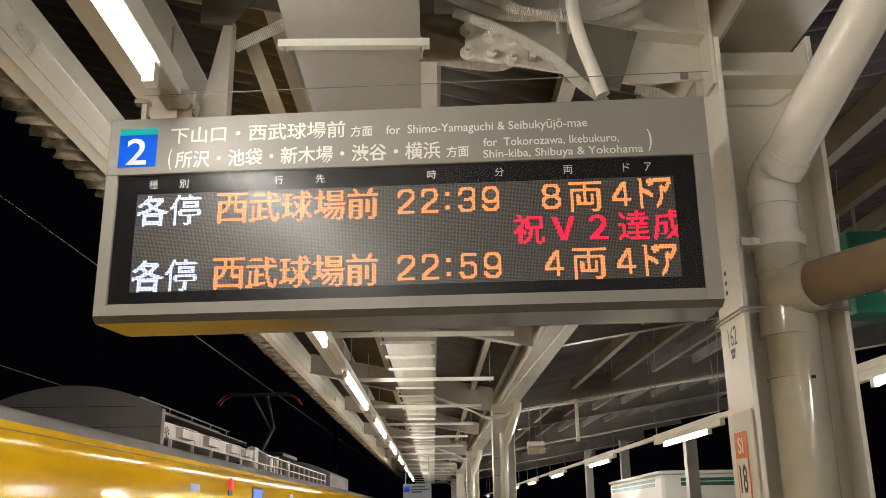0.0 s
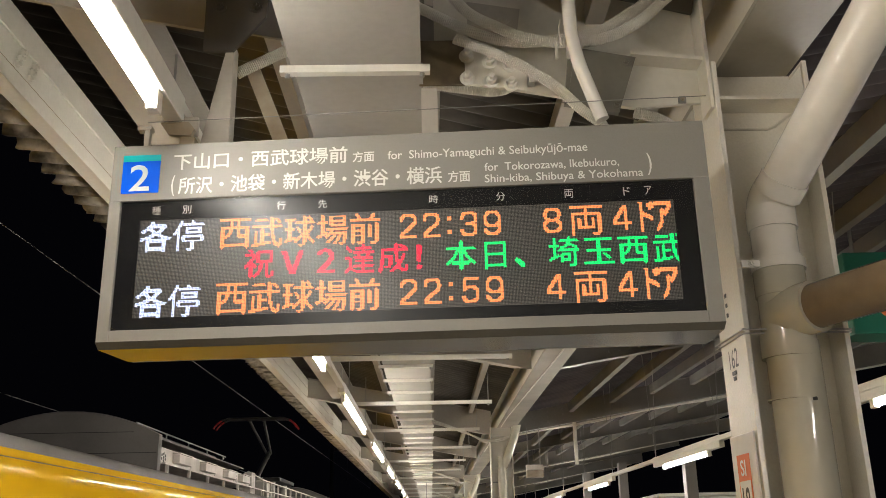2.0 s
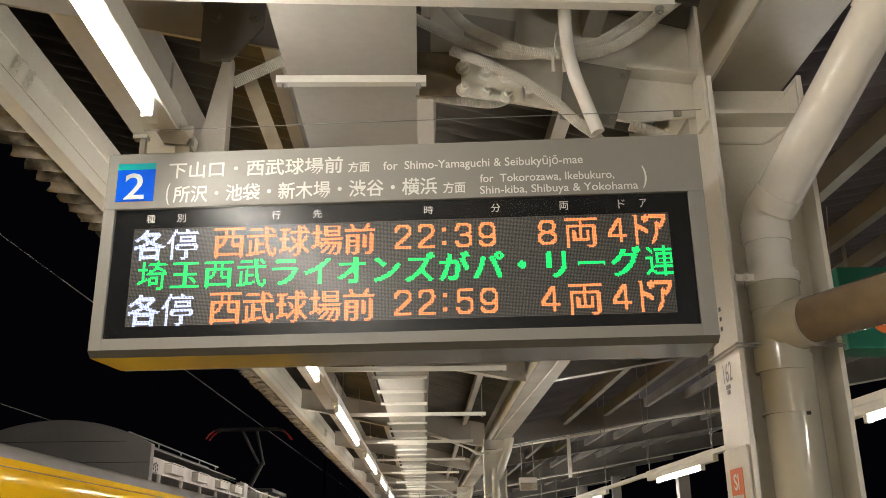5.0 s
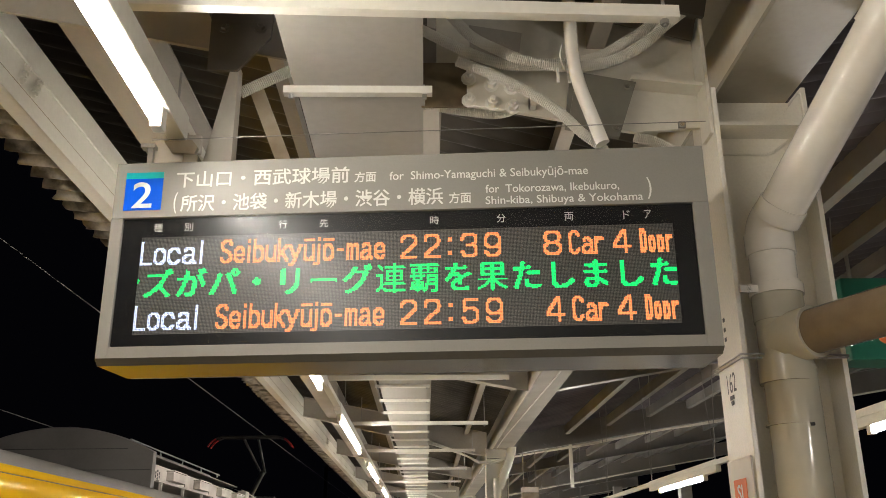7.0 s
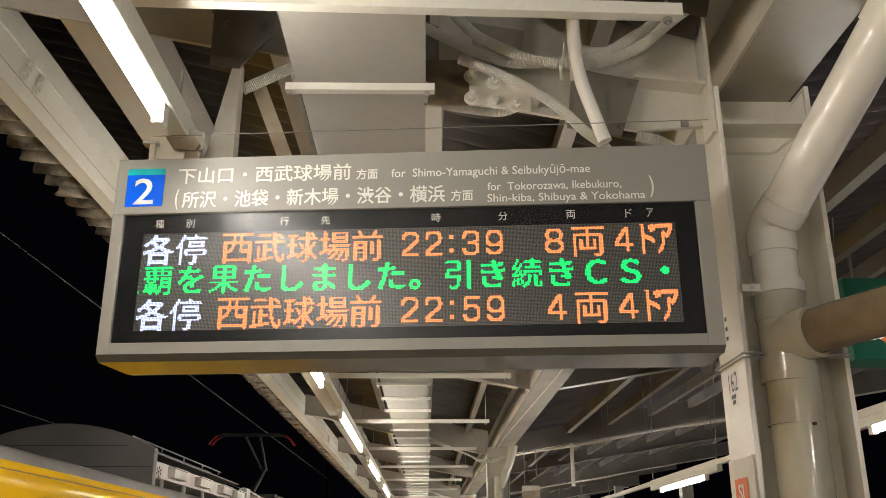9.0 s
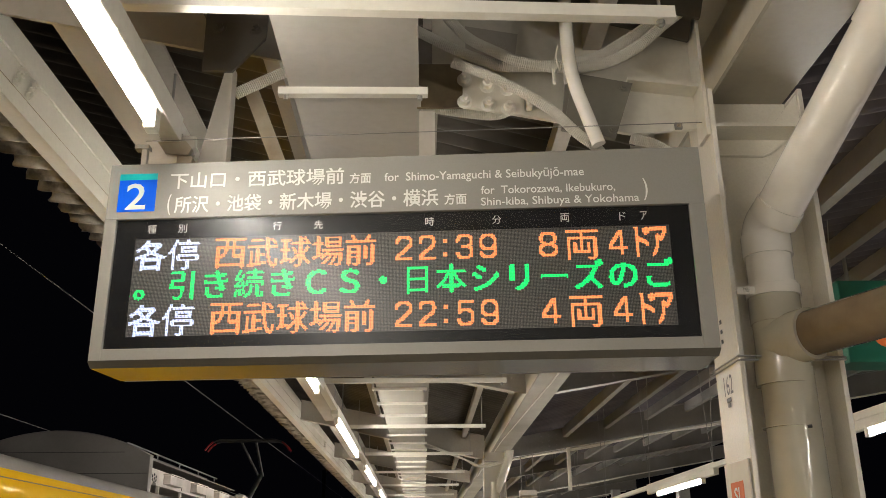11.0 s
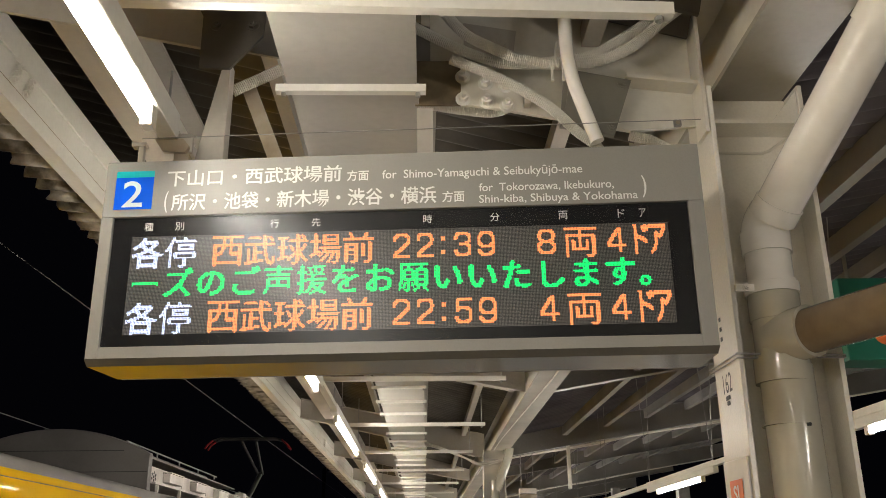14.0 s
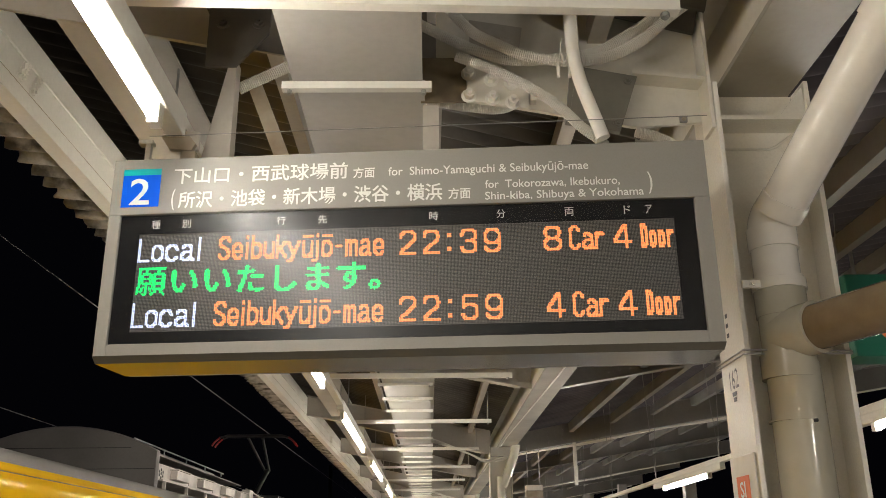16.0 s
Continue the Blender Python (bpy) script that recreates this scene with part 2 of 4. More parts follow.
def printed(name, body, u0, u1, z0, z1, y, material, parent, label="", weight=0.0, m=None):
    """Lettering fitted to a rectangle in the plane y; weight: how far the strokes are thickened."""
    co, tri = text_tris(body, weight / max(1e-6, z1 - z0) * 0.8)
    lo, hi = co.min(0), co.max(0)
    co = (co - lo) / (hi - lo)
    bm = bmesh.new()
    vs = [bm.verts.new((u0 + c[0] * (u1 - u0), y, z0 + c[1] * (z1 - z0))) for c in co]
    for t in tri:
        try:
            bm.faces.new([vs[i] for i in t])
        except ValueError:
            pass
    return part(name, bm, material, parent, label, m=m)


def printed_line(name, body, u0, u1, z0, z1, y, material, parent, label="", weight=0.0):
    """A line of square characters fitted to a rectangle, each character a piece of its own."""
    one, two = text_tris("口")[0], text_tris("口口")[0]
    advance = two[:, 0].max() - one[:, 0].max()
    bold = weight / max(1e-6, z1 - z0) * 0.8
    glyphs = [text_tris(c, bold) for c in body]
    glyphs = [(co + np.array([advance * k, 0.0]), tri) for k, (co, tri) in enumerate(glyphs)]
    every = np.concatenate([co for co, tri in glyphs])
    lo, hi = every.min(0), every.max(0)
    for co, tri in glyphs:
        co = (co - lo) / (hi - lo)
        me = bpy.data.meshes.new(name)
        me.from_pydata([(u0 + a * (u1 - u0), y, z0 + b * (z1 - z0)) for a, b in co], [], [tuple(int(i) for i in t) for t in tri])
        me.materials.append(material)
        ob = new(name, me)
        ob.parent = parent
        tagged(ob, label)


GLYPHS = {}


def glyph_dots(body, width, height, x0, x1, y0, y1, cell=None, bold=0):
    """Lit dots (column, row from the top; bold: fifths of a dot added to the strokes) of a text fitted to the dot rectangle x0..x1, y0..y1 of a width x height field.
    cell: keep the text's own proportions in a square cell instead."""
    key = (body, width, height, x0, x1, y0, y1, cell, bold)
    if key in GLYPHS:
        return GLYPHS[key]
    co, tri = text_tris(body)
    if cell:
        em = 0.99
        co = np.stack([co[:, 0] / em * cell, cell * 0.875 - co[:, 1] / em * cell], 1)
        if x0:
            co[:, 0] += x0
    else:
        lo, hi = co.min(0), co.max(0)
        co = (co - lo) / (hi - lo)
        co = np.stack([x0 + co[:, 0] * (x1 - x0), y1 - co[:, 1] * (y1 - y0)], 1)
    sub = np.array([0.1, 0.3, 0.5, 0.7, 0.9])
    cx = (np.arange(width)[:, None] + sub[None]).ravel()
    cy = (np.arange(height)[:, None] + sub[None]).ravel()
    hit = np.zeros((len(cx), len(cy)), bool)
    for t in tri:
        a, b, c = co[t]
        i0, i1 = np.searchsorted(cx, min(a[0], b[0], c[0])), np.searchsorted(cx, max(a[0], b[0], c[0]))
        j0, j1 = np.searchsorted(cy, min(a[1], b[1], c[1])), np.searchsorted(cy, max(a[1], b[1], c[1]))
        if i1 <= i0 or j1 <= j0:
            continue
        gx, gy = cx[i0:i1, None], cy[None, j0:j1]
        d1 = (b[0] - a[0]) * (gy - a[1]) - (b[1] - a[1]) * (gx - a[0])
        d2 = (c[0] - b[0]) * (gy - b[1]) - (c[1] - b[1]) * (gx - b[0])
        d3 = (a[0] - c[0]) * (gy - c[1]) - (a[1] - c[1]) * (gx - c[0])
        hit[i0:i1, j0:j1] |= ((d1 >= 0) & (d2 >= 0) & (d3 >= 0)) | ((d1 <= 0) & (d2 <= 0) & (d3 <= 0))
    wide = hit.copy()
    for k in range(1, bold + 1):
        wide[k:] |= hit[:-k]
        wide[:-k] |= hit[k:]
    hit = wide.copy()
    for k in range(1, bold // 2 + 1):
        hit[:, k:] |= wide[:, :-k]
        hit[:, :-k] |= wide[:, k:]
    cover = hit.reshape(width, 5, height, 5).mean((1, 3))
    GLYPHS[key] = [(int(i), int(j)) for i, j in np.argwhere(cover > 0.36)]
    return GLYPHS[key]


# ---- departure sign: its own space has x along the face, -y towards the reader, z up from the platform ----
PX, PZ = 0.00377, 0.00382          # pitch of the light dots
LED_X, LED_TOP = -0.7238, 2.6958   # top corner of the 384 x 72 dot field
SIGN_POSE = pose(-0.0784, 2.2738, 0, 0, 0, math.degrees(-0.07625))
LED_BOARD = led_board_material()
COVER = cover_glass_material()


def dot_mesh(name, groups, y, flip, parent, x_from, z_from, m=None, label=""):
    """One mesh of lit dots; groups: list of (dots, material). flip: on the back of a plate that turns over about its own x axis."""
    me = bpy.data.meshes.new(name)
    verts, faces, mats, materials = [], [], [], []
    s = 0.46
    for k, (dots, material) in enumerate(groups):
        materials.append(material)
        for i, j in dots:
            x, z = x_from + (i + 0.5) * PX, z_from - (j + 0.5) * PZ
            n = len(verts)
            for a, b in ((-s, -s * 0.6), (-s * 0.6, -s), (s * 0.6, -s), (s, -s * 0.6), (s, s * 0.6), (s * 0.6, s), (-s * 0.6, s), (-s, s * 0.6)):
                p = (x + a * PX, y, z + b * PZ)
                verts.append((p[0], -p[1], -p[2]) if flip else p)
            faces.append(tuple(range(n, n + 8)))
            mats.append(k)
    me.from_pydata(verts, [], faces)
    for material in materials:
        me.materials.append(material)
    me.polygons.foreach_set("material_index", mats)
    ob = new(name, me)
    ob.parent = parent
    if m is not None:
        ob.matrix_basis = m
    tagged(ob, label)
    return ob


STROKES = {
    "2": [[(0, 4), (0.6, 1.6), (3, 0), (9, 0), (11.4, 1.6), (12, 4), (11.2, 6.5), (1, 14), (0, 16), (12, 16)]],
    "3": [[(0, 3.5), (0.8, 1.4), (3, 0), (9, 0), (11.4, 1.6), (12, 4), (11, 6.6), (8.5, 7.8), (5, 7.8)], [(8.5, 7.8), (11.2, 9.2), (12, 12), (11.4, 14.4), (9, 16), (3, 16), (0.8, 14.6), (0, 12.5)]],
    "5": [[(11.5, 0), (1.5, 0), (0.8, 7.6), (3.5, 6), (8.6, 6), (11.2, 7.6), (12, 11), (11.2, 14.4), (8.6, 16), (3, 16), (0.8, 14.6), (0, 12.5)]],
    "8": [[(3, 0), (9, 0), (11.2, 1.4), (11.6, 3.8), (11, 6.2), (8.6, 7.6), (3.4, 7.6), (1, 6.2), (0.4, 3.8), (0.8, 1.4), (3, 0)], [(3.4, 7.6), (0.8, 9.2), (0, 11.8), (0.8, 14.6), (3, 16), (9, 16), (11.2, 14.6), (12, 11.8), (11.2, 9.2), (8.6, 7.6)]],
    "9": [[(12, 6), (11.2, 8.6), (8.8, 10), (3.2, 10), (0.8, 8.6), (0, 5), (0.8, 1.6), (3.2, 0), (8.8, 0), (11.2, 1.6), (12, 5), (12, 11.5), (11.2, 14.4), (8.8, 16), (3, 16), (0.8, 14.6), (0.2, 13)]],
    "4": [[(12.5, 11.5), (0, 11.5), (0, 10.5), (7.6, 0), (8.6, 0), (8.6, 16)]],
    "L": [[(0, 0), (0, 16), (12, 16)]],
    "l": [[(6, 0), (6, 16)]],
    "S": [[(12, 3), (10, 0.6), (8, 0), (4, 0), (1, 1.5), (0, 4), (1.5, 6.6), (10, 9.2), (12, 12), (10.5, 15), (8, 16), (3.5, 16), (1, 14.8), (0, 12.8)]],
    "C": [[(12, 3.4), (10, 1), (8, 0), (4, 0), (1, 1.6), (0, 4), (0, 12), (1, 14.4), (4, 16), (8, 16), (10, 15), (12, 12.6)]],
    "D": [[(0, 0), (6, 0), (11, 2.4), (12, 4.4), (12, 11.6), (11, 13.6), (6, 16), (0, 16), (0, 0)]],
    "o": [[(4, 5), (8, 5), (12, 7.5), (12, 13.5), (8, 16), (4, 16), (0, 13.5), (0, 7.5), (4, 5)]],
    "c": [[(12, 7.5), (9, 5), (4, 5), (0, 7.5), (0, 13.5), (4, 16), (9, 16), (12, 13.5)]],
    "a": [[(1, 6.5), (4, 5), (8, 5), (11, 7), (11, 14.5), (13, 16)], [(11, 9.5), (4, 10), (0, 12), (0, 14.2), (3, 16), (7, 16), (11, 13.4)]],
    "e": [[(0, 10.5), (12, 10.5), (12, 7.8), (8.5, 5), (4, 5), (0, 7.8), (0, 13.5), (4, 16), (9, 16), (12, 13.8)]],
    "i": [[(6, 0), (6, 1)], [(6, 5), (6, 16)]],
    "b": [[(0, 0), (0, 16)], [(0, 7.5), (4, 5), (8, 5), (12, 7.5), (12, 13.5), (8, 16), (4, 16), (0, 13.5)]],
    "u": [[(0, 5), (0, 13.5), (4, 16), (8, 16), (12, 13.5)], [(12, 5), (12, 16)]],
    "k": [[(0, 0), (0, 16)], [(11, 5), (0, 12)], [(4.5, 9.6), (12, 16)]],
    "y": [[(0, 5), (6.4, 14.5)], [(12, 5), (6, 15.5), (3.4, 18.5), (0, 19)]],
    "j": [[(9, 0), (9, 1)], [(9, 5), (9, 16.5), (6, 19), (0, 19)]],
    "-": [[(0, 8.6), (12, 8.6)]],
    "m": [[(0, 5), (0, 16)], [(0, 6.6), (3, 5), (6, 6.6), (6, 16)], [(6, 6.6), (9, 5), (12, 6.6), (12, 16)]],
    "r": [[(0, 5), (0, 16)], [(0, 9), (5, 5.6), (9, 5), (12, 6.4)]],
    "\u0304": [[(0, 1.4), (12, 1.4)]],
}


def stroke_dots(c, x0, width, y0=3):
    """A character of the dot display in strokes two dots wide; width: its whole width in dots."""
    lit = set()
    wide = (width - 2) / 12
    for line in STROKES[c]:
        for (ax, ay), (bx, by) in zip(line, line[1:]):
            n = int(4 * max(abs(bx - ax), abs(by - ay))) + 1
            for k in range(n + 1):
                x, y = wide * (ax + (bx - ax) * k / n), ay + (by - ay) * k / n
                i, j = int(math.floor(x0 + x + 0.5)), int(math.floor(y0 + y + 0.5))
                lit |= {(i, j), (i + 1, j), (i, j + 1), (i + 1, j + 1)}
    return {d for d in lit if 0 <= d[0] < 384 and 0 <= d[1] < 24}


def stroke_word(spots):
    """spots: character, first dot column, width in dots."""
    lit = set()
    for c, x0, width in spots:
        lit |= stroke_dots(c, x0, width)
    return sorted(lit)


LOCAL = [("L", 0, 9), ("o", 9.5, 9.5), ("c", 20, 9.5), ("a", 31, 10), ("l", 41, 8)]
PLACE = [("S", 59, 9), ("e", 69, 8), ("i", 76, 8), ("b", 82.5, 8.5), ("u", 92, 8), ("k", 101, 8), ("y", 109, 9.5), ("u", 119.5, 8.5), ("\u0304", 120, 7.5),
         ("j", 127, 6.5), ("o", 133.5, 8), ("\u0304", 133.5, 8), ("-", 143.5, 5.5), ("m", 150.5, 9.5), ("a", 161, 8.5), ("e", 171, 8)]
CAR = [("C", 310, 8), ("a", 319, 8), ("r", 328, 7)]
DOOR = [("D", 359.5, 5.5), ("o", 365.8, 5), ("o", 371.6, 5), ("r", 377.6, 5.6)]


def row_groups(english, cars, minute):
    w, h = 384, 24
    g = lambda s, x0, x1, y0, y1, bold=1: glyph_dots(s, w, h, x0, x1, y0, y1, bold=bold)
    if english:
        kind = stroke_word(LOCAL)
        rest = stroke_word(PLACE) + stroke_word(CAR) + stroke_word(DOOR)
    else:
        kind = g("各", 1, 23.5, 1, 23.5, 2) + g("停", 25, 47.5, 1, 23.5, 1)
        rest = []
        for k, c in enumerate("西武球場前"):
            rest += g(c, 59.5 + 23.6 * k, 81.5 + 23.6 * k, 1.2, 23.5)
        rest += g("両", 311, 333.5, 2, 23.5) + g("ド", 360, 370, 1, 22.5, 2) + g("ア", 370, 382, 1.5, 22.5, 2)
    spots = [(c, (190, 206.5, 233.3, 250)[k], 12) for k, c in enumerate("22" + minute)]
    rest += stroke_word(spots + [(cars, 292, 13), ("4", 341, 13)])
    rest += [(i, j) for i in (224, 225, 226) for j in (6, 7, 8, 16, 17, 18)]
    return [(kind, LED_WHITE), (rest, LED_ORANGE)]


MESSAGE_RED = "祝Ｖ２達成！"
MESSAGE_GREEN = "本日、埼玉西武ライオンズがパ・リーグ連覇を果たしました。引き続きＣＳ・日本シリーズのご声援をお願いいたします。"
ROW_PLATES, SCROLL = [], []


def departure_sign():
    sign = empty("departure_sign", SIGN_POSE, "grey hanging departure sign with a lit three-row dot display", "departure sign")
    # housing: a hollow shell, open at the front
    x0, x1, z0, z1, depth = -0.812, 0.822, 2.350, 2.9165, 0.24
    bm = bmesh.new()
    box(x0, x1, depth - 0.01, depth, z0, z1, 0, bm)
    box(x0, x1, 0.0, depth - 0.01, z1 - 0.012, z1, 0.002, bm)
    box(x0, x0 + 0.012, 0.0, depth - 0.01, z0, z1 - 0.012, 0, bm)
    box(x1 - 0.012, x1, 0.0, depth - 0.01, z0, z1 - 0.012, 0, bm)
    part("housing", bm, HOUSING, sign)
    # front face frame: header, two stiles, bottom rail
    bm = bmesh.new()
    fx0, fx1, fz0, fz1 = -0.7795, 0.7800, 2.387, 2.7505
    box(x0, x1, -0.014, 0.0, fz1, z1, 0.003, bm)
    box(x0, fx0, -0.014, 0.0, z0 + 0.004, fz1, 0.002, bm)
    box(fx1, x1, -0.014, 0.0, z0 + 0.004, fz1, 0.002, bm)
    box(fx0, fx1, -0.014, 0.0, z0 + 0.004, fz0, 0.002, bm)
    part("front_frame", bm, HOUSING, sign)
    # sloping skirt and underside, coloured darker than the housing
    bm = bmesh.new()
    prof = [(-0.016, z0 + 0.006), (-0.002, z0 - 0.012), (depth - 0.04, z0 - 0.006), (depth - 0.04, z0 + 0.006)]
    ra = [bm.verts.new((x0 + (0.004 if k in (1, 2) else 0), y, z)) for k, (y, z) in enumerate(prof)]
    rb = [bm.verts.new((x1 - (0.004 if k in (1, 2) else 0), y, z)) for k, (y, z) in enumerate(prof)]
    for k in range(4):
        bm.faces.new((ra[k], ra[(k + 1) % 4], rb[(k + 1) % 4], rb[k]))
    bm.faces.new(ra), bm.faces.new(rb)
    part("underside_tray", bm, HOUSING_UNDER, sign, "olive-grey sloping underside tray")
    # black surround with an opening for the dots
    lx1, lz0 = LED_X + 384 * PX, LED_TOP - 72 * PZ
    bm = bmesh.new()
    box(fx0, fx1, -0.0022, -0.0016, LED_TOP, fz1, 0, bm)
    box(fx0, fx1, -0.0022, -0.0016, fz0, lz0, 0, bm)
    box(fx0, LED_X, -0.0022, -0.0016, lz0, LED_TOP, 0, bm)
    box(lx1, fx1, -0.0022, -0.0016, lz0, LED_TOP, 0, bm)
    part("display_surround", bm, BLACKFACE, sign, "glossy black display surround")
    lean = math.degrees(math.atan2(0.0106, fz1 - fz0))
    cover = part("display_cover", box(fx0, fx1, -0.0004, 0.0004, (fz0 - fz1) / 2, (fz1 - fz0) / 2), COVER, sign, "clear acrylic display cover leaning slightly forward", m=pose(0, -0.0082, (fz0 + fz1) / 2, lean))
    cover.visible_shadow = False
    # the middle row's board stays; the upper and lower rows turn over between their two texts
    part("middle_board", box(LED_X, lx1, 0.0, 0.004, LED_TOP - 48 * PZ, LED_TOP - 24 * PZ), LED_BOARD, sign, m=None)
    for top, cars, minute in ((0, "8", "39"), (48, "4", "59")):
        zc = LED_TOP - (top + 12) * PZ
        plate = part("row_plate", box(LED_X, lx1, -0.0005, 0.0005, -12 * PZ + 0.0001, 12 * PZ - 0.0001), LED_BOARD, sign, "dark dot-matrix row plate", m=pose(0, 0.0005, zc))
        dot_mesh("lit_text", row_groups(False, cars, minute), -0.0009, False, plate, LED_X, 12 * PZ, label="white and orange lit Japanese dot text")
        dot_mesh("lit_text", row_groups(True, cars, minute), -0.0009, True, plate, LED_X, 12 * PZ, label="white and orange lit English dot text")
        ROW_PLATES.append((plate, zc))
    zc = LED_TOP - 24 * PZ
    for k, c in enumerate(MESSAGE_RED + MESSAGE_GREEN):
        red = k < len(MESSAGE_RED)
        half = 1.0
        dots = glyph_dots(c, 24, 24, half, 0, 0, 0, cell=22.6, bold=3 if ord(c) < 0x3100 or ord(c) > 0xff00 else 1)
        SCROLL.append((dot_mesh("scrolling_character", [(dots, LED_RED if red else LED_GREEN)], -0.0012, False, sign, 0.0, 0.0, m=pose(lx1, 0, zc), label="lit red dot character" if red else "lit green dot character"), k - len(MESSAGE_RED), red, zc))
    # printed header
    yp = -0.0146
    part("number_plate", box(-0.7815, -0.6750, -0.0150, -0.0139, 2.7725, 2.8675), BLUE, sign, "blue platform number plate")
    part("number_stripe", box(-0.7815, -0.6750, -0.0150, -0.0139, 2.8675, 2.8862), TEAL, sign, "teal stripe")
    printed("lettering", "2", -0.7590, -0.7020, 2.7790, 2.8570, -0.0153, LETTER, sign, "white platform number", weight=0.0012)
    for body, a, b, c, d, wgt in (
            ("下山口・西武球場前", -0.6374, -0.1500, 2.8365, 2.8865, 0.0009), ("方面", -0.1354, -0.0755, 2.8370, 2.8690, 0.0006),
            ("for  Shimo-Yamaguchi & Seibukyūjō-mae", -0.0380, 0.5070, 2.8330, 2.8670, 0.0003),
            ("(", -0.6400, -0.6300, 2.7600, 2.8230, 0.0006), ("所沢・池袋・新木場・渋谷・横浜", -0.6200, 0.1098, 2.7640, 2.8150, 0.0009),
            ("方面", 0.1258, 0.1864, 2.7660, 2.7990, 0.0006), ("for  Tokorozawa, Ikebukuro,", 0.2262, 0.5883, 2.7905, 2.8180, 0.0003),
            ("Shin-kiba, Shibuya & Yokohama", 0.2255, 0.6500, 2.7535, 2.7840, 0.0003), (")", 0.6625, 0.6745, 2.7630, 2.8270, 0.0006)):
        if ord(body[0]) > 0x3000:
            printed_line("character", body, a, b, c, d, yp, LETTER, sign, "white printed character", weight=wgt)
        else:
            printed("lettering", body, a, b, c, d, yp, LETTER, sign, "white printed lettering", weight=wgt)
    for body, a in (("種", -0.693), ("別", -0.6075), ("行", -0.3447), ("先", -0.2309), ("時", 0.0729), ("分", 0.2542), ("両", 0.4370), ("ド", 0.5945), ("ア", 0.6510)):
        printed("lettering", body, a, a + (0.018 if body in "ドア" else 0.0245), 2.7115, 2.7360, -0.0024, LETTER, sign, "small white column heading", weight=0.00012)
    return sign


# ---- canopy over the platform ----
Y0, Y1 = -14.0, 52.0
ROOF_SLOPE = -0.262


def roof_z(x):
    """Height of the left roof's underside: it falls from the eave to the valley."""
    return 3.40 + (x - 0.9) * ROOF_SLOPE


def corrugated(name, x0, x1, zf, material, label, y0, y1, pitch=0.13, amp=0.022, cols=2, ragged=0.0):
    n = int((y1 - y0) / pitch * 8)
    verts, faces = [], []
    rng = np.random.default_rng(5)
    for i in range(n + 1):
        y = y0 + (y1 - y0) * i / n
        w = amp * math.cos(2 * math.pi * y / pitch)
        rag = ragged * (rng.random() - 0.5)
        for k in range(cols + 1):
            x = x0 + (x1 - x0) * k / cols + (rag if k == 0 else 0)
            verts += [(x, y, zf(x) + w), (x, y, zf(x) + w + 0.006)]
    s = 2 * (cols + 1)
    for i in range(n):
        for k in range(cols):
            a, b = i * s + 2 * k, (i + 1) * s + 2 * k
            faces += [(a, a + 2, b + 2, b), (a + 1, b + 1, b + 3, a + 3)]
        a, b = i * s, (i + 1) * s
        faces += [(a, b, b + 1, a + 1), (a + s - 2, a + s - 1, b + s - 1, b + s - 2)]
    me = bpy.data.meshes.new(name)
    me.from_pydata(verts, [], faces)
    me.materials.append(material)
    me.polygons.foreach_set("use_smooth", [True] * len(me.polygons))
    return tagged(new(name, me), label, "roof", kind="structure")


def right_roof_z(x):
    return 3.60 + (x - 1.97) * 0.20


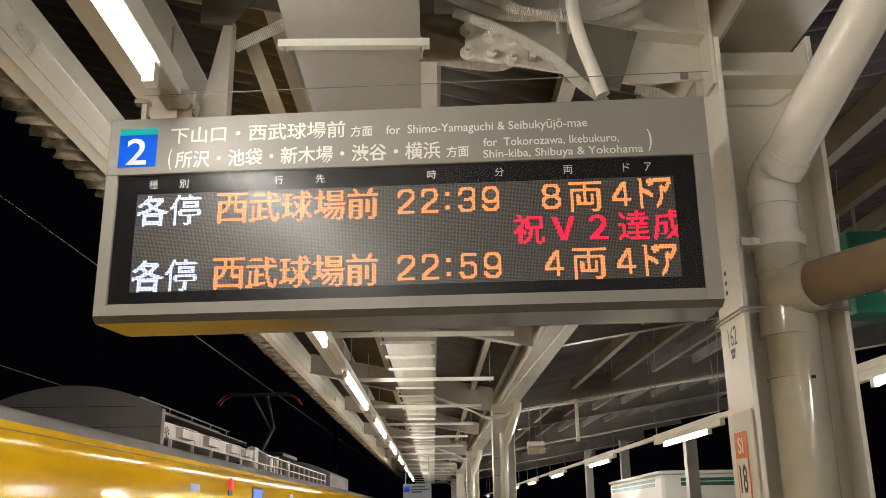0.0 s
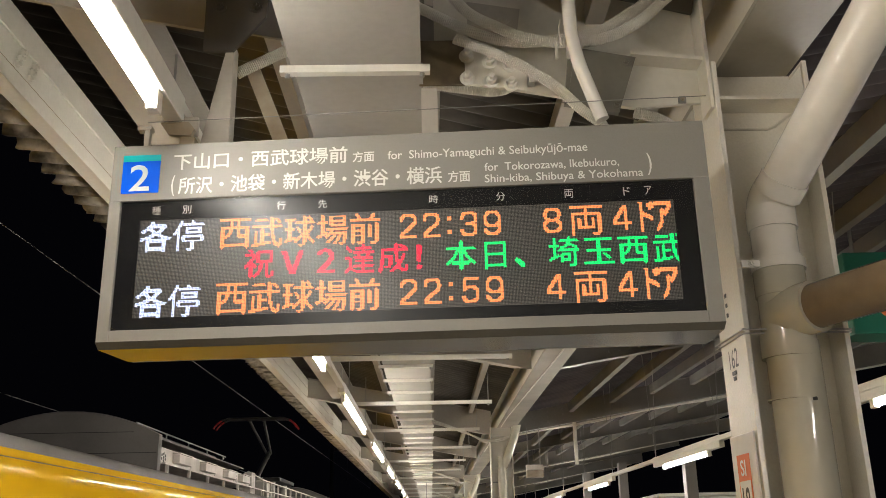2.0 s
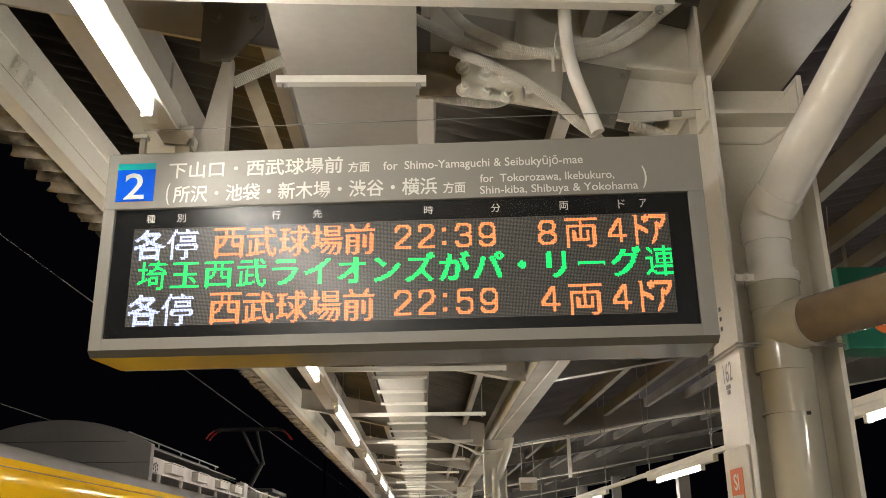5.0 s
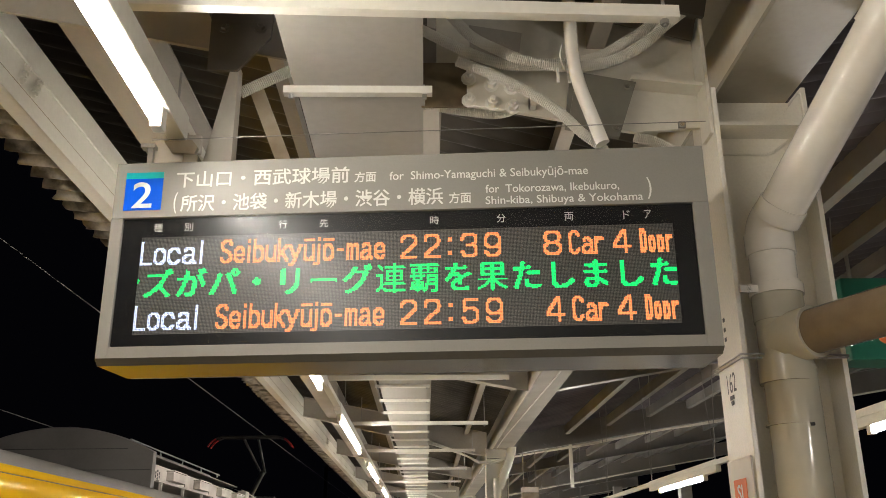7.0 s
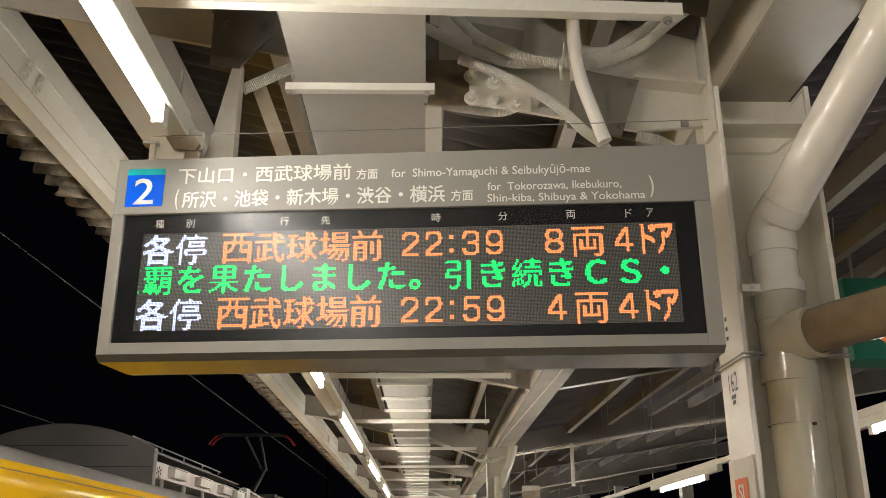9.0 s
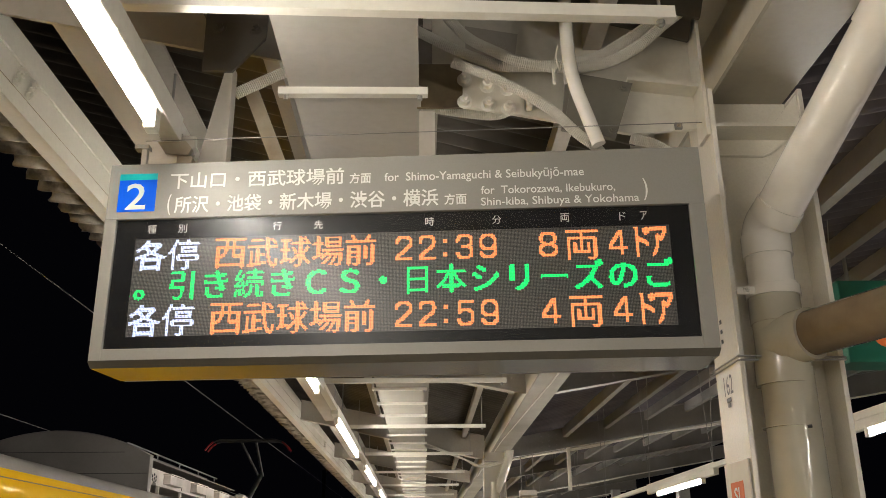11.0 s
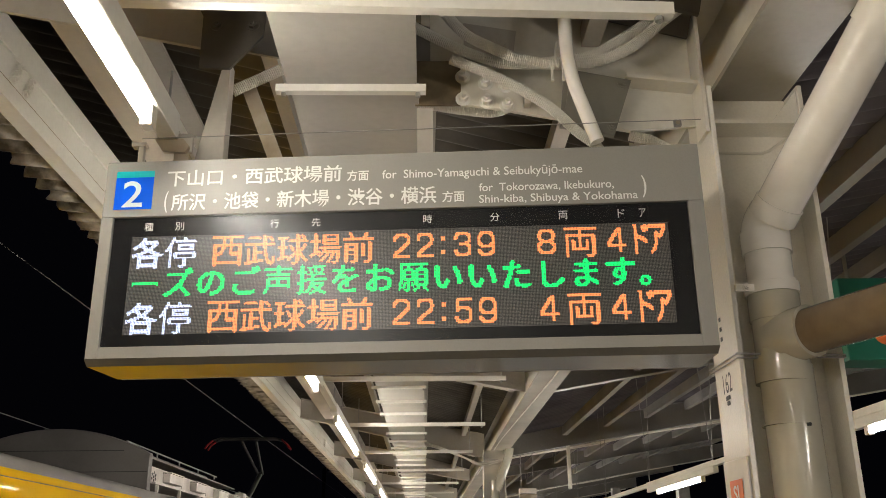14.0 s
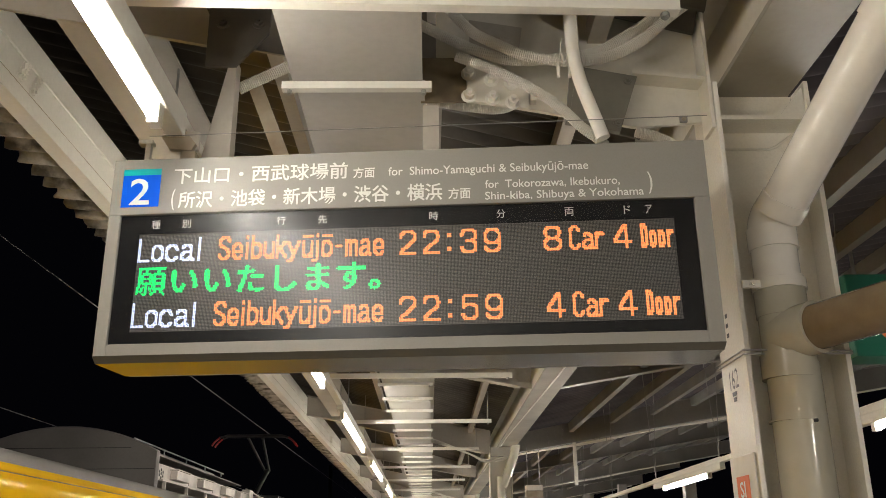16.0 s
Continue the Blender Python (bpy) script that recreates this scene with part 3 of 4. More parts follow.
def canopy():
    corrugated("roof_left", -2.15, 0.86, lambda x: roof_z(x) + 0.07, ROOF, "dark brown corrugated roof sheets seen from below", Y0, Y1)
    corrugated("roof_eave", -2.035, -1.777, lambda x: 3.735 - 0.10 * (x + 1.775), FIBRE, "weathered wavy fibreglass eave sheet", Y0, Y1, pitch=0.155, amp=0.036, ragged=0.035)
    corrugated("roof_right", 1.27, 7.7, right_roof_z, ROOF_R, "dark corrugated roof sheets over the other side", Y0, Y1)
    # eave channel: upright web with flanges turned outwards, a cover strip above and a lip below
    prof = [(-0.085, 0), (0, 0), (0, 0.30), (-0.085, 0.30), (-0.085, 0.288), (-0.012, 0.288), (-0.012, 0.012), (-0.085, 0.012)]
    bm = bmesh.new()
    ra = [bm.verts.new((-1.69 + a, Y0, 3.645 + b)) for a, b in prof]
    rb = [bm.verts.new((-1.69 + a, Y1, 3.645 + b)) for a, b in prof]
    for k in range(8):
        bm.faces.new((ra[k], ra[(k + 1) % 8], rb[(k + 1) % 8], rb[k]))
    bm.faces.new(ra), bm.faces.new(rb)
    eave = tagged(part("eave_beam", bm, CREAM), "cream painted steel channel along the eave", "beam", kind="structure")
    part("cover_strip", box(-1.690, -1.680, Y0, Y1, 3.832, 3.955, 0.003), CREAM, eave)
    part("lip", box(-1.690, -1.684, Y0, Y1, 3.632, 3.706, 0.002), CREAM, eave)
    part("lip_joint", box(-1.688, -1.6835, Y0, Y1, 3.706, 3.709), RUSTED, eave, "rust-stained joint")
    for y in (3.37, 9.4, 15.6, 21.8):
        for dy in (-0.06, 0.06):
            for z in (3.735, 3.772, 3.81):
                part("bolt", bolt((-1.690, y + dy + (z - 3.77) * 0.5, z), (1, 0, 0), 0.017, 0.014), CREAM, eave)
    # inner beam beside the lamps
    bm = prism(i_section(0.235, 0.25, 0.014, 0.010), (-1.225, Y0, 3.815), (-1.225, Y1, 3.815))
    tagged(part("roof_beam", bm, DIM_CREAM), "cream painted steel beam beneath the roof sheets", "beam", kind="structure")
    # valley girder over the columns
    girder = empty("valley_girder", None, "cream painted steel girder under the roof valley", "girder", kind="structure")
    part("girder_web", box(1.034, 1.046, Y0, Y1, 3.273, 3.657), CREAM, girder)
    part("upper_flange", box(0.918, 1.162, Y0, Y1, 3.657, 3.675, 0.002), CREAM, girder)
    part("lower_flange", box(0.918, 1.162, Y0, Y1, 3.255, 3.273, 0.002), SHADED_CREAM, girder, "lower flange in olive cream darkened for its shaded underside")
    part("gutter", prism(c_section(0.40, 0.12, 0.006), (1.045, Y0, 3.69), (1.045, Y1, 3.69)), CREAM, girder)
    part("girder_cable", tube([(1.075, 5.0, 3.249), (1.055, 7.3, 3.249), (0.955, 11.2, 3.249), (0.935, 16.0, 3.249)], 0.006, 8), CONDUIT, girder, "pale cable under the girder")
    # purlins
    for x in (-0.62, 0.02, 0.55):
        z = roof_z(x) + 0.0
        tagged(part("purlin", prism(rect(0.06, 0.075), (x, Y0, z), (x, Y1, z)), DIM_CREAM), "cream steel purlin under the roof sheets", "purlin", "roof purlins", "structure")
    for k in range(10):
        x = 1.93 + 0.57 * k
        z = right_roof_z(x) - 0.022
        tagged(part("purlin", prism([(-0.03, -0.12), (0.03, -0.12), (0.03, -0.108), (-0.018, -0.108), (-0.018, 0), (-0.03, 0)], (x, Y0, z), (x, Y1, z)), DIM_GREY), "cream steel channel purlin under the roof sheets", "purlin", "roof purlins", "structure")


def plate_xz(outline, y0, y1):
    """An upright plate across the platform: outline in x and z."""
    bm = bmesh.new()
    rim = [[bm.verts.new((x, y, z)) for x, z in outline] for y in (y0, y1)]
    bm.faces.new(rim[0]), bm.faces.new(rim[1][::-1])
    n = len(outline)
    for i in range(n):
        bm.faces.new((rim[0][i], rim[1][i], rim[1][(i + 1) % n], rim[0][(i + 1) % n]))
    return bm


def bracket_arm(x_in, z_in, x_out, z_out, h_in, h_out, parent, mat, name="bracket_arm", lower=0.12):
    """A tapered I-beam across the platform."""
    top_in, top_out = z_in + h_in, z_out + h_out
    arm = part(name, plate_xz([(x_in, z_in), (x_out, z_out), (x_out, top_out), (x_in, top_in)], -0.006, 0.006), mat, parent)
    part("flange", prism(rect(lower, 0.012), (x_in, 0, z_in - 0.006), (x_out, 0, z_out - 0.006)), mat, arm)
    part("flange", prism(rect(0.12, 0.012), (x_in, 0, top_in + 0.006), (x_out, 0, top_out + 0.006)), mat, arm)
    return arm


def near_frame(y):
    """The frame beside the sign: a plate arm that ends over the lamp, a stub on the column's side."""
    f = empty("canopy_frame", pose(0, y, 0), "cream painted steel canopy frame on its column", "canopy frame", "canopy frames")
    left = part("bracket_arm", plate_xz([(-1.68, 3.646), (-0.705, 3.444), (-0.705, 3.505), (-0.748, 3.60), (-0.748, 3.83), (-1.68, 3.99)], -0.008, 0.008), DIM_CREAM, f)
    part("back_arm", plate_xz([(-0.748, 3.50), (0.10, 3.33), (0.10, 3.55), (-0.748, 3.74)], 0.05, 0.062), DIM_GREY, left)
    stub = part("arm_stub", plate_xz([(0.02, 3.268), (0.655, 3.148), (0.884, 3.165), (0.884, 3.62), (0.02, 3.62)], -0.008, 0.008), CREAM, f)
    part("stub_rib", prism(rect(0.07, 0.012), (0.645, -0.043, 3.309), (0.872, -0.043, 3.285)), CREAM, stub)
    part("end_plate", box(0.872, 0.884, -0.10, -0.008, 3.10, 3.60, 0.002), CREAM, stub)
    for x, z in ((0.812, 3.171),):
        part("stub_bolt", bolt((x, -0.020, z), (0, -1, 0), 0.005, 0.004), RUSTED, stub)
    part("tab", box(0.800, 0.824, -0.020, -0.008, 3.160, 3.182, 0.002), GREYBOX, stub, "small grey tab")
    column(f, 0.0)
    return f


def column(f, dx):
    bm = bmesh.new()
    box(0.885 + dx, 0.900 + dx, -0.11, 0.11, 0, 3.255, 0.002, bm)
    box(1.170 + dx, 1.185 + dx, -0.11, 0.11, 0, 3.255, 0.002, bm)
    box(0.900 + dx, 1.170 + dx, -0.006, 0.006, 0, 3.255, 0, bm)
    col = part("column", bm, CREAM_GLOSS, f, "glossy cream H-section steel column")
    part("stiffener", box(0.900 + dx, 1.170 + dx, -0.105, -0.006, 3.125, 3.137), CREAM_GLOSS, col)
    part("knee_plate", plate_xz([(1.085 + dx, 3.137), (1.168 + dx, 3.137), (1.168 + dx, 3.24)], -0.10, -0.088), CREAM_GLOSS, col)
    part("weld_bead", tube([(0.902 + dx, -0.010, 3.068), (1.075 + dx, -0.010, 3.066), (1.10 + dx, -0.012, 3.075), (1.160 + dx, -0.012, 3.12)], 0.0045, 6), CREAM, col, "raised weld bead")
    part("base_plate", box(0.82 + dx, 1.25 + dx, -0.2, 0.2, 0, 0.02, 0.003), CREAM, col)
    return col


def canopy_frame(y, with_column, dx=0.0, dz=0.0):
    f = empty("canopy_frame", pose(0, y, 0), "cream painted steel canopy frame" + (" on its column" if with_column else " on the valley girder"), "canopy frame", "canopy frames")
    left = bracket_arm(0.80 + dx, 3.125 + dz, -1.68, 3.70 + dz * 0.4, 0.30, 0.24, f, DIM_CREAM)
    part("end_plate", plate_xz([(0.80 + dx, 3.12 + dz), (0.912 + dx, 3.10 + dz), (0.912 + dx, 3.60), (0.80 + dx, 3.60)], -0.006, 0.006), DIM_CREAM, left)
    right = bracket_arm(1.17 + dx, 3.115 + dz, 7.4, 4.16 + dz, 0.31, 0.28, f, DIM_GREY)
    for x in (-1.52, -1.40):
        for d in (0.07, 0.13, 0.19):
            part("bolt", bolt((x, -0.006, 3.70 + dz * 0.4 + (x + 1.68) * -0.232 + d), (0, -1, 0), 0.014, 0.010), DIM_CREAM, left)
    for x, z in ((0.80, 3.27), (0.87, 3.27), (0.80, 3.20), (0.87, 3.20)):
        part("rivet", bolt((x + dx, -0.006, z + dz - 0.02), (0, -1, 0), 0.020, 0.012), DIM_CREAM, left)
    for x in (1.62, 1.72, 1.82):
        for d in (0.06, 0.13, 0.20):
            part("bolt", bolt((x, -0.006, 3.115 + dz + (x - 1.17 - dx) * 0.168 + d), (0, -1, 0), 0.016, 0.010), DIM_GREY, right)
    if with_column:
        for k, r in ((0, 0.014), (1, 0.010)):
            part("arm_cable", tube(smooth_path([(0.95 + dx, -0.13 - 0.03 * k, 3.02 + dz - 0.03 * k), (1.3, -0.085, 3.105 + dz), (2.2, -0.09, 3.255 + dz - 0.02 * k), (3.1, -0.085, 3.41 + dz), (4.0, -0.09, 3.555 + dz - 0.02 * k), (5.2, -0.085, 3.765 + dz), (7.0, -0.09, 4.065 + dz)], 5), r, 8), PIPE, right, "pale cable along the arm")
            part("arm_cable", tube(smooth_path([(-0.05, -0.09, 3.30 + dz + 0.03 * k), (0.25, -0.10, 3.20 + dz + 0.02 * k), (0.55, -0.12, 3.09 + dz), (0.80 + dx, -0.13, 3.02 + dz - 0.02 * k), (0.97 + dx, -0.13, 3.015 + dz - 0.02 * k)], 5), 0.012, 8), CONDUIT, left, "pale cable along the arm")
    if with_column:
        column(f, dx)
    return f


def lamp_row(x, z, y_first, length, gap, count, name, tube_mat, group, trough, half=0.027, spread=0.0, low=0.028):
    """Continuous channel with lit tubes under it."""
    for k in range(count):
        y = y_first + k * (length + gap)
        lamp = empty("fluorescent_lamp", pose(x, y, z), "lit fluorescent tube on a white metal batten", "lamp", group)
        part("batten", prism([(-half * 0.9, low), (half * 0.9, low), (half, low + 0.004), (half, 0.115), (-half, 0.115), (-half, low + 0.004)], (0, -gap * 0.12, 0), (0, length + gap * 0.12, 0)), WHITE, lamp)
        part("tube", tube([(0, 0.03, 0), (0, length - 0.03, 0)], 0.0145, 12), tube_mat, lamp, "glowing white tube", smooth=True)
        for yy in (0.0, length - 0.045):
            part("socket", box(-0.016, 0.016, yy, yy + 0.045, -0.02, low + 0.004, 0.004), WHITE, lamp)
        for yy in (-gap * 0.1, length + gap * 0.1):
            if spread:
                for dy in (-spread, spread):
                    part("hanger_wire", tube([(0, yy, 0.11), (0, yy + dy, trough)], 0.003, 6), STEEL, lamp)
            else:
                part("hanger", tube([(0, yy, 0.11), (0, yy, trough)], 0.004, 8), STEEL, lamp)
    bm = prism(c_section(0.050, 0.035, 0.003), (x, y_first - 3, z + 0.072), (x, y_first + count * (length + gap), z + 0.072))
    tagged(part("lamp_rail", bm, WHITE), "white metal rail that carries the lamps", "rail", kind="structure")


def cable_duct():
    d = empty("cable_duct", None, "flat cream cable duct hung beneath the roof", "cable duct")
    y = Y0
    while y < 46:
        dx = -0.030 + 0.004 * max(0.0, min(y, 12.0))
        part("duct_cover", box(-0.397 + dx, 0.002 + dx, y, y + 1.494, 3.236, 3.274, 0.002), DUCT, d)
        y += 1.5
    for k in range(-14, 62):
        yb = 2.452 + 0.718 * k
        dx = -0.030 + 0.004 * max(0.0, min(yb, 12.0))
        strap = part("strap", prism(rect(0.028, 0.024), (-0.435 + dx, yb, 3.222), (0.024 + dx, yb, 3.222)), WHITE, d)
        if 0 <= k < 12:
            for x in (-0.412, 0.0):
                part("strap_nut", tube([(x + dx, yb, 3.196), (x + dx, yb, 3.211)], 0.008, 6), STEEL, strap)
    for k in range(-6, 18):
        yb = 1.993 + 2.53 * k
        ch = empty("support_channel", pose(0, yb, 3.194, 0, 0, 2.0 if k == 0 else 0.0), "white steel channel carrying the duct", "support channel", "duct supports")
        part("channel", prism(c_section(0.034, 0.036, 0.003), (-0.885, 0, 0), (0.652, 0, 0)), WHITE, ch)
        for x in (-0.865, 0.615):
            part("hanger_rod", tube([(x, 0, -0.02), (x, 0, roof_z(x) + 0.07 - 3.194)], 0.005, 8), STEEL, ch)
            part("nut", tube([(x, 0, -0.014), (x, 0, -0.001)], 0.012, 6), STEEL, ch)


# ---- near column's drain pipes ----
def drain_pipes():
    d = empty("drain_pipe", None, "ivory plastic rainwater pipe fixed in the column", "drain pipe")
    yc, xc = 2.50, 1.014
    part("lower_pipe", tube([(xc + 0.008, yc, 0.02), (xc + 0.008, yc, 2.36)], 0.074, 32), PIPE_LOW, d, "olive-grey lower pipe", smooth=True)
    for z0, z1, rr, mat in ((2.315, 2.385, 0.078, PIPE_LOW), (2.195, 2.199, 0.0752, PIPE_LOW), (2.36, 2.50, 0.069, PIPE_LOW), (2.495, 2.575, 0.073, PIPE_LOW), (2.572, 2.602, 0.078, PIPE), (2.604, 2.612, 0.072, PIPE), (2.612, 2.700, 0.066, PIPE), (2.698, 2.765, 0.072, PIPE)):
        part("collar", tube([(xc, yc, z0), (xc, yc, z1)], rr, 32), mat, d, smooth=True)
    bend = smooth_path([(xc, yc, 2.75), (xc + 0.001, yc - 0.002, 2.775), (xc + 0.008, yc - 0.012, 2.80), (xc + 0.022, yc - 0.030, 2.825)], 6)
    part("elbow", tube(bend, 0.068, 32), PIPE, d, smooth=True)
    a, b = Vector((1.026, 2.464, 2.800)), Vector((1.367, 1.663, 3.544))
    part("slanting_pipe", tube([a, b], 0.067, 32), PIPE, d, smooth=True)
    w = (b - a).normalized()
    part("collar", tube([a + w * 0.005, a + w * 0.055], 0.072, 32), PIPE, d, smooth=True)
    part("collar", tube([a + w * 0.60, a + w * 0.70], 0.072, 32), PIPE, d, smooth=True)
    for c, q in ((Vector((1.0, 2.430, 2.772)), 0.003), (Vector((1.03, 2.428, 2.190)), 0.005)):
        part("glue_spot", tube([c, c + Vector((0.012, 0, 0.001))], q, 8), DARK, d)
    # branch
    s, e = Vector((1.012, 2.50, 2.440)), Vector((1.30, 1.93, 2.452))
    w = (e - s).normalized()
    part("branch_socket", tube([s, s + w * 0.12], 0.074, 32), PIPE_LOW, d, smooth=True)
    part("branch_pipe", tube([s + w * 0.10, e + w * 0.6], 0.064, 32), PIPE_TAN, d, "brown plastic branch pipe", smooth=True)
    part("bracket", box(0.895, 0.95, 2.46, 2.475, 2.575, 2.597, 0.003), PIPE, d)
    part("bracket_bolt", bolt((0.925, 2.46, 2.586), (0, -1, 0), 0.008, 0.006), PIPE, d)


def column_fittings():
    # twin wires tied round the column
    for dz in (0.0, 0.012):
        pts = [(0.880, 2.735, 2.385 + dz), (0.880, 2.48, 2.385 + dz), (1.19, 2.48, 2.385 + dz * 0.6), (1.19, 2.735, 2.385 + dz), (0.880, 2.735, 2.385 + dz)]
        tagged(part("tie_wire", tube(pts, 0.003, 8), STEEL), "thin grey wire tied round the column", "wire", "tie wires")
    plate = empty("station_number_sign", None, "white plate with an orange station number badge on the column", "sign")
    bm = box(0.8765, 0.8825, 2.49, 2.69, 1.25, 2.115, 0.003)
    part("plate", bm, STICKER, plate)
    turn = pose(0.8755, 2.59, 0, 0, 0, -90)
    part("badge", box(-0.052, 0.052, -0.001, 0.0, 1.865, 2.058, 0), ORANGE, plate, "orange badge", m=turn)
    part("badge_field", box(-0.043, 0.043, -0.002, -0.001, 1.872, 1.985, 0), STICKER, plate, m=turn)
    printed("lettering", "SI", -0.024, 0.020, 1.998, 2.043, -0.0024, LETTER, plate, "white letters", 0.001, m=turn)
    printed("lettering", "18", -0.030, 0.030, 1.890, 1.968, -0.0024, INK, plate, "black digits", 0.002, m=turn)
    mark = empty("column_number", None, "black painted column number on the flange", "marking")
    printed("lettering", "162", -0.040, 0.036, 2.305, 2.362, -0.0015, INK, mark, "black digits", 0.0003, m=pose(0.8845, 2.59, 0, 0, 0, -90))
    for z, w in ((2.286, 0.018), (2.270, 0.012), (2.460, 0.008), (2.49, 0.008), (2.52, 0.008)):
        part("small_mark", box(-w, w, -0.0015, -0.0005, z, z + 0.012), INK, mark, m=pose(0.8845, 2.60, 0, 0, 0, -90))


def conduits():
    y = 2.50
    runs = [
        ([(0.02, y - 0.05, 3.56), (0.068, y - 0.05, 3.49), (0.13, y - 0.05, 3.417), (0.21, y - 0.05, 3.37), (0.298, y - 0.05, 3.33), (0.421, y - 0.05, 3.31), (0.547, y - 0.05, 3.323), (0.659, y - 0.05, 3.378), (0.756, y - 0.06, 3.461), (0.876, y - 0.07, 3.557), (0.96, y - 0.1, 3.64)], 0.019),
        ([(-0.05, y - 0.015, 3.475), (0.068, y - 0.015, 3.408), (0.158, y - 0.012, 3.366), (0.247, y - 0.005, 3.342), (0.34, y - 0.002, 3.342), (0.435, y - 0.002, 3.352), (0.538, y - 0.005, 3.372), (0.633, y - 0.015, 3.426), (0.711, y - 0.02, 3.481), (0.802, y - 0.03, 3.578), (0.86, y - 0.04, 3.66)], 0.019),
        ([(0.08, y - 0.06, 3.322), (0.096, y - 0.06, 3.315), (0.189, y - 0.06, 3.276), (0.292, y - 0.06, 3.220), (0.386, y - 0.06, 3.152), (0.459, y - 0.06, 3.075), (0.517, y - 0.06, 3.024), (0.545, y - 0.06, 2.96)], 0.018),
        ([(-0.600, y, 3.240), (-0.574, y, 3.255), (-0.522, y, 3.282), (-0.444, y, 3.322), (-0.36, y, 3.36)], 0.020),
        ([(0.66, y + 0.1, 3.14), (0.74, y + 0.1, 3.115), (0.82, y + 0.1, 3.06)], 0.020),
        ([(-0.10, y + 0.15, 3.30), (0.00, y + 0.15, 3.280), (0.126, y + 0.15, 3.258), (0.24, y + 0.15, 3.252), (0.34, y + 0.15, 3.31)], 0.020),
    ]
    for pts, r in runs:
        tagged(part("flexible_conduit", tube(smooth_path(pts, 10), r * 0.92, 12, ribs=0.0036, rib_pitch=0.0062), CONDUIT, smooth=False), "ribbed grey flexible cable conduit", "conduit", "cable conduits")
    pts = [(0.43, y - 0.1, 3.72), (0.435, y - 0.1, 3.55), (0.435, y - 0.1, 3.438), (0.438, y - 0.1, 3.316), (0.453, y - 0.1, 3.218), (0.481, y - 0.1, 3.121), (0.512, y - 0.1, 3.020)]
    tagged(part("plastic_conduit", tube(smooth_path(pts, 8), 0.021, 18), PIPE, smooth=True), "smooth ivory cable tube bending down to the sign", "conduit")
    # junction box, plates and bolts on the near bracket arm
    jb = empty("junction_box", None, "dark grey steel junction plate on the bracket arm", "junction box")
    part("box_body", plate_xz([(0.448, 3.331), (0.658, 3.290), (0.590, 3.095), (0.422, 3.129)], 2.51, 2.53), OLIVE, jb)
    part("fold", plate_xz([(0.455, 3.26), (0.545, 3.245), (0.55, 3.10), (0.43, 3.128)], 2.500, 2.508), OLIVE, jb)
    for x, z in ((0.628, 3.275), (0.585, 3.125)):
        part("screw", bolt((x, 2.51, z), (0, -1, 0), 0.010, 0.008), OLIVE, jb)
    sp = empty("splice_plates", None, "bolted cream splice plate with rust-stained edge darkened for shadow", "splice plate")
    # rust brown set extra dark here to carry the cable duct's shadow
    part("rusted_shadow_plate", box(-0.03, 0.118, 2.572, 2.580, 3.232, 3.395, 0.002), DARK_BROWN, sp, "brown rust-stained steel plate darkened for the duct shadow")
    part("bolted_plate", plate_xz([(0.118, 3.235), (0.315, 3.205), (0.318, 3.318), (0.118, 3.358)], 2.564, 2.580), CREAM, sp)
    part("cover_plate", plate_xz([(0.13, 3.40), (0.285, 3.37), (0.305, 3.51), (0.13, 3.54)], 2.574, 2.580), DIM_CREAM, sp)
    part("side_tab", box(0.320, 0.340, 2.545, 2.580, 3.225, 3.30, 0.002), CREAM, sp)
    for x, z in ((0.124, 3.330), (0.197, 3.308), (0.262, 3.297), (0.124, 3.250), (0.199, 3.240), (0.264, 3.226)):
        part("bolt", bolt((x, 2.564, z), (0, -1, 0), 0.0165, 0.024), WHITE, sp)
    for x, z in ((0.180, 3.475), (0.250, 3.465), (0.243, 3.395)):
        part("rivet", bolt((x, 2.574, z), (0, -1, 0), 0.019, 0.008), DIM_CREAM, sp)
    cc = empty("conduit_clip", None, "small pale clip holding two cable conduits", "clip")
    part("clip_band", tube(smooth_path([(0.412, 2.425, 3.375), (0.404, 2.422, 3.33), (0.412, 2.425, 3.285)], 6), 0.003, 8), WHITE, cc)
    for x in (0.395, 0.43):
        part("clip_leg", box(x - 0.004, x + 0.004, 2.43, 2.44, 3.245, 3.295), WHITE, cc)
    # the gusset's shade is put into its dark steel colour
    g = empty("gusset", None, "grey gusset plate above the sign hanger, its shade in the colour", "gusset")
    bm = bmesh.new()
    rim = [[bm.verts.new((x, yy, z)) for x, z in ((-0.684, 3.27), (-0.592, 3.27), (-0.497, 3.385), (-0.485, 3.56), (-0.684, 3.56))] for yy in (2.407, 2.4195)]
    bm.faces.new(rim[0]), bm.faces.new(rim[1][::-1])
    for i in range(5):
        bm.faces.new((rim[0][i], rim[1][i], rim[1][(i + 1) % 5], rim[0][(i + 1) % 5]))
    part("plate", bm, SHADED_STEEL, g)
    for x in (-0.64, -0.53):
        part("bolt", bolt((x, 2.407, 3.42), (0, -1, 0), 0.014, 0.012), SHADED_STEEL, g)
    tagged(part("hanger_brace", prism(rect(0.045, 0.045), (-0.555, 2.56, 3.27), (-0.43, 2.56, 2.95)), RUSTED), "cream slanting brace behind the sign", "brace")
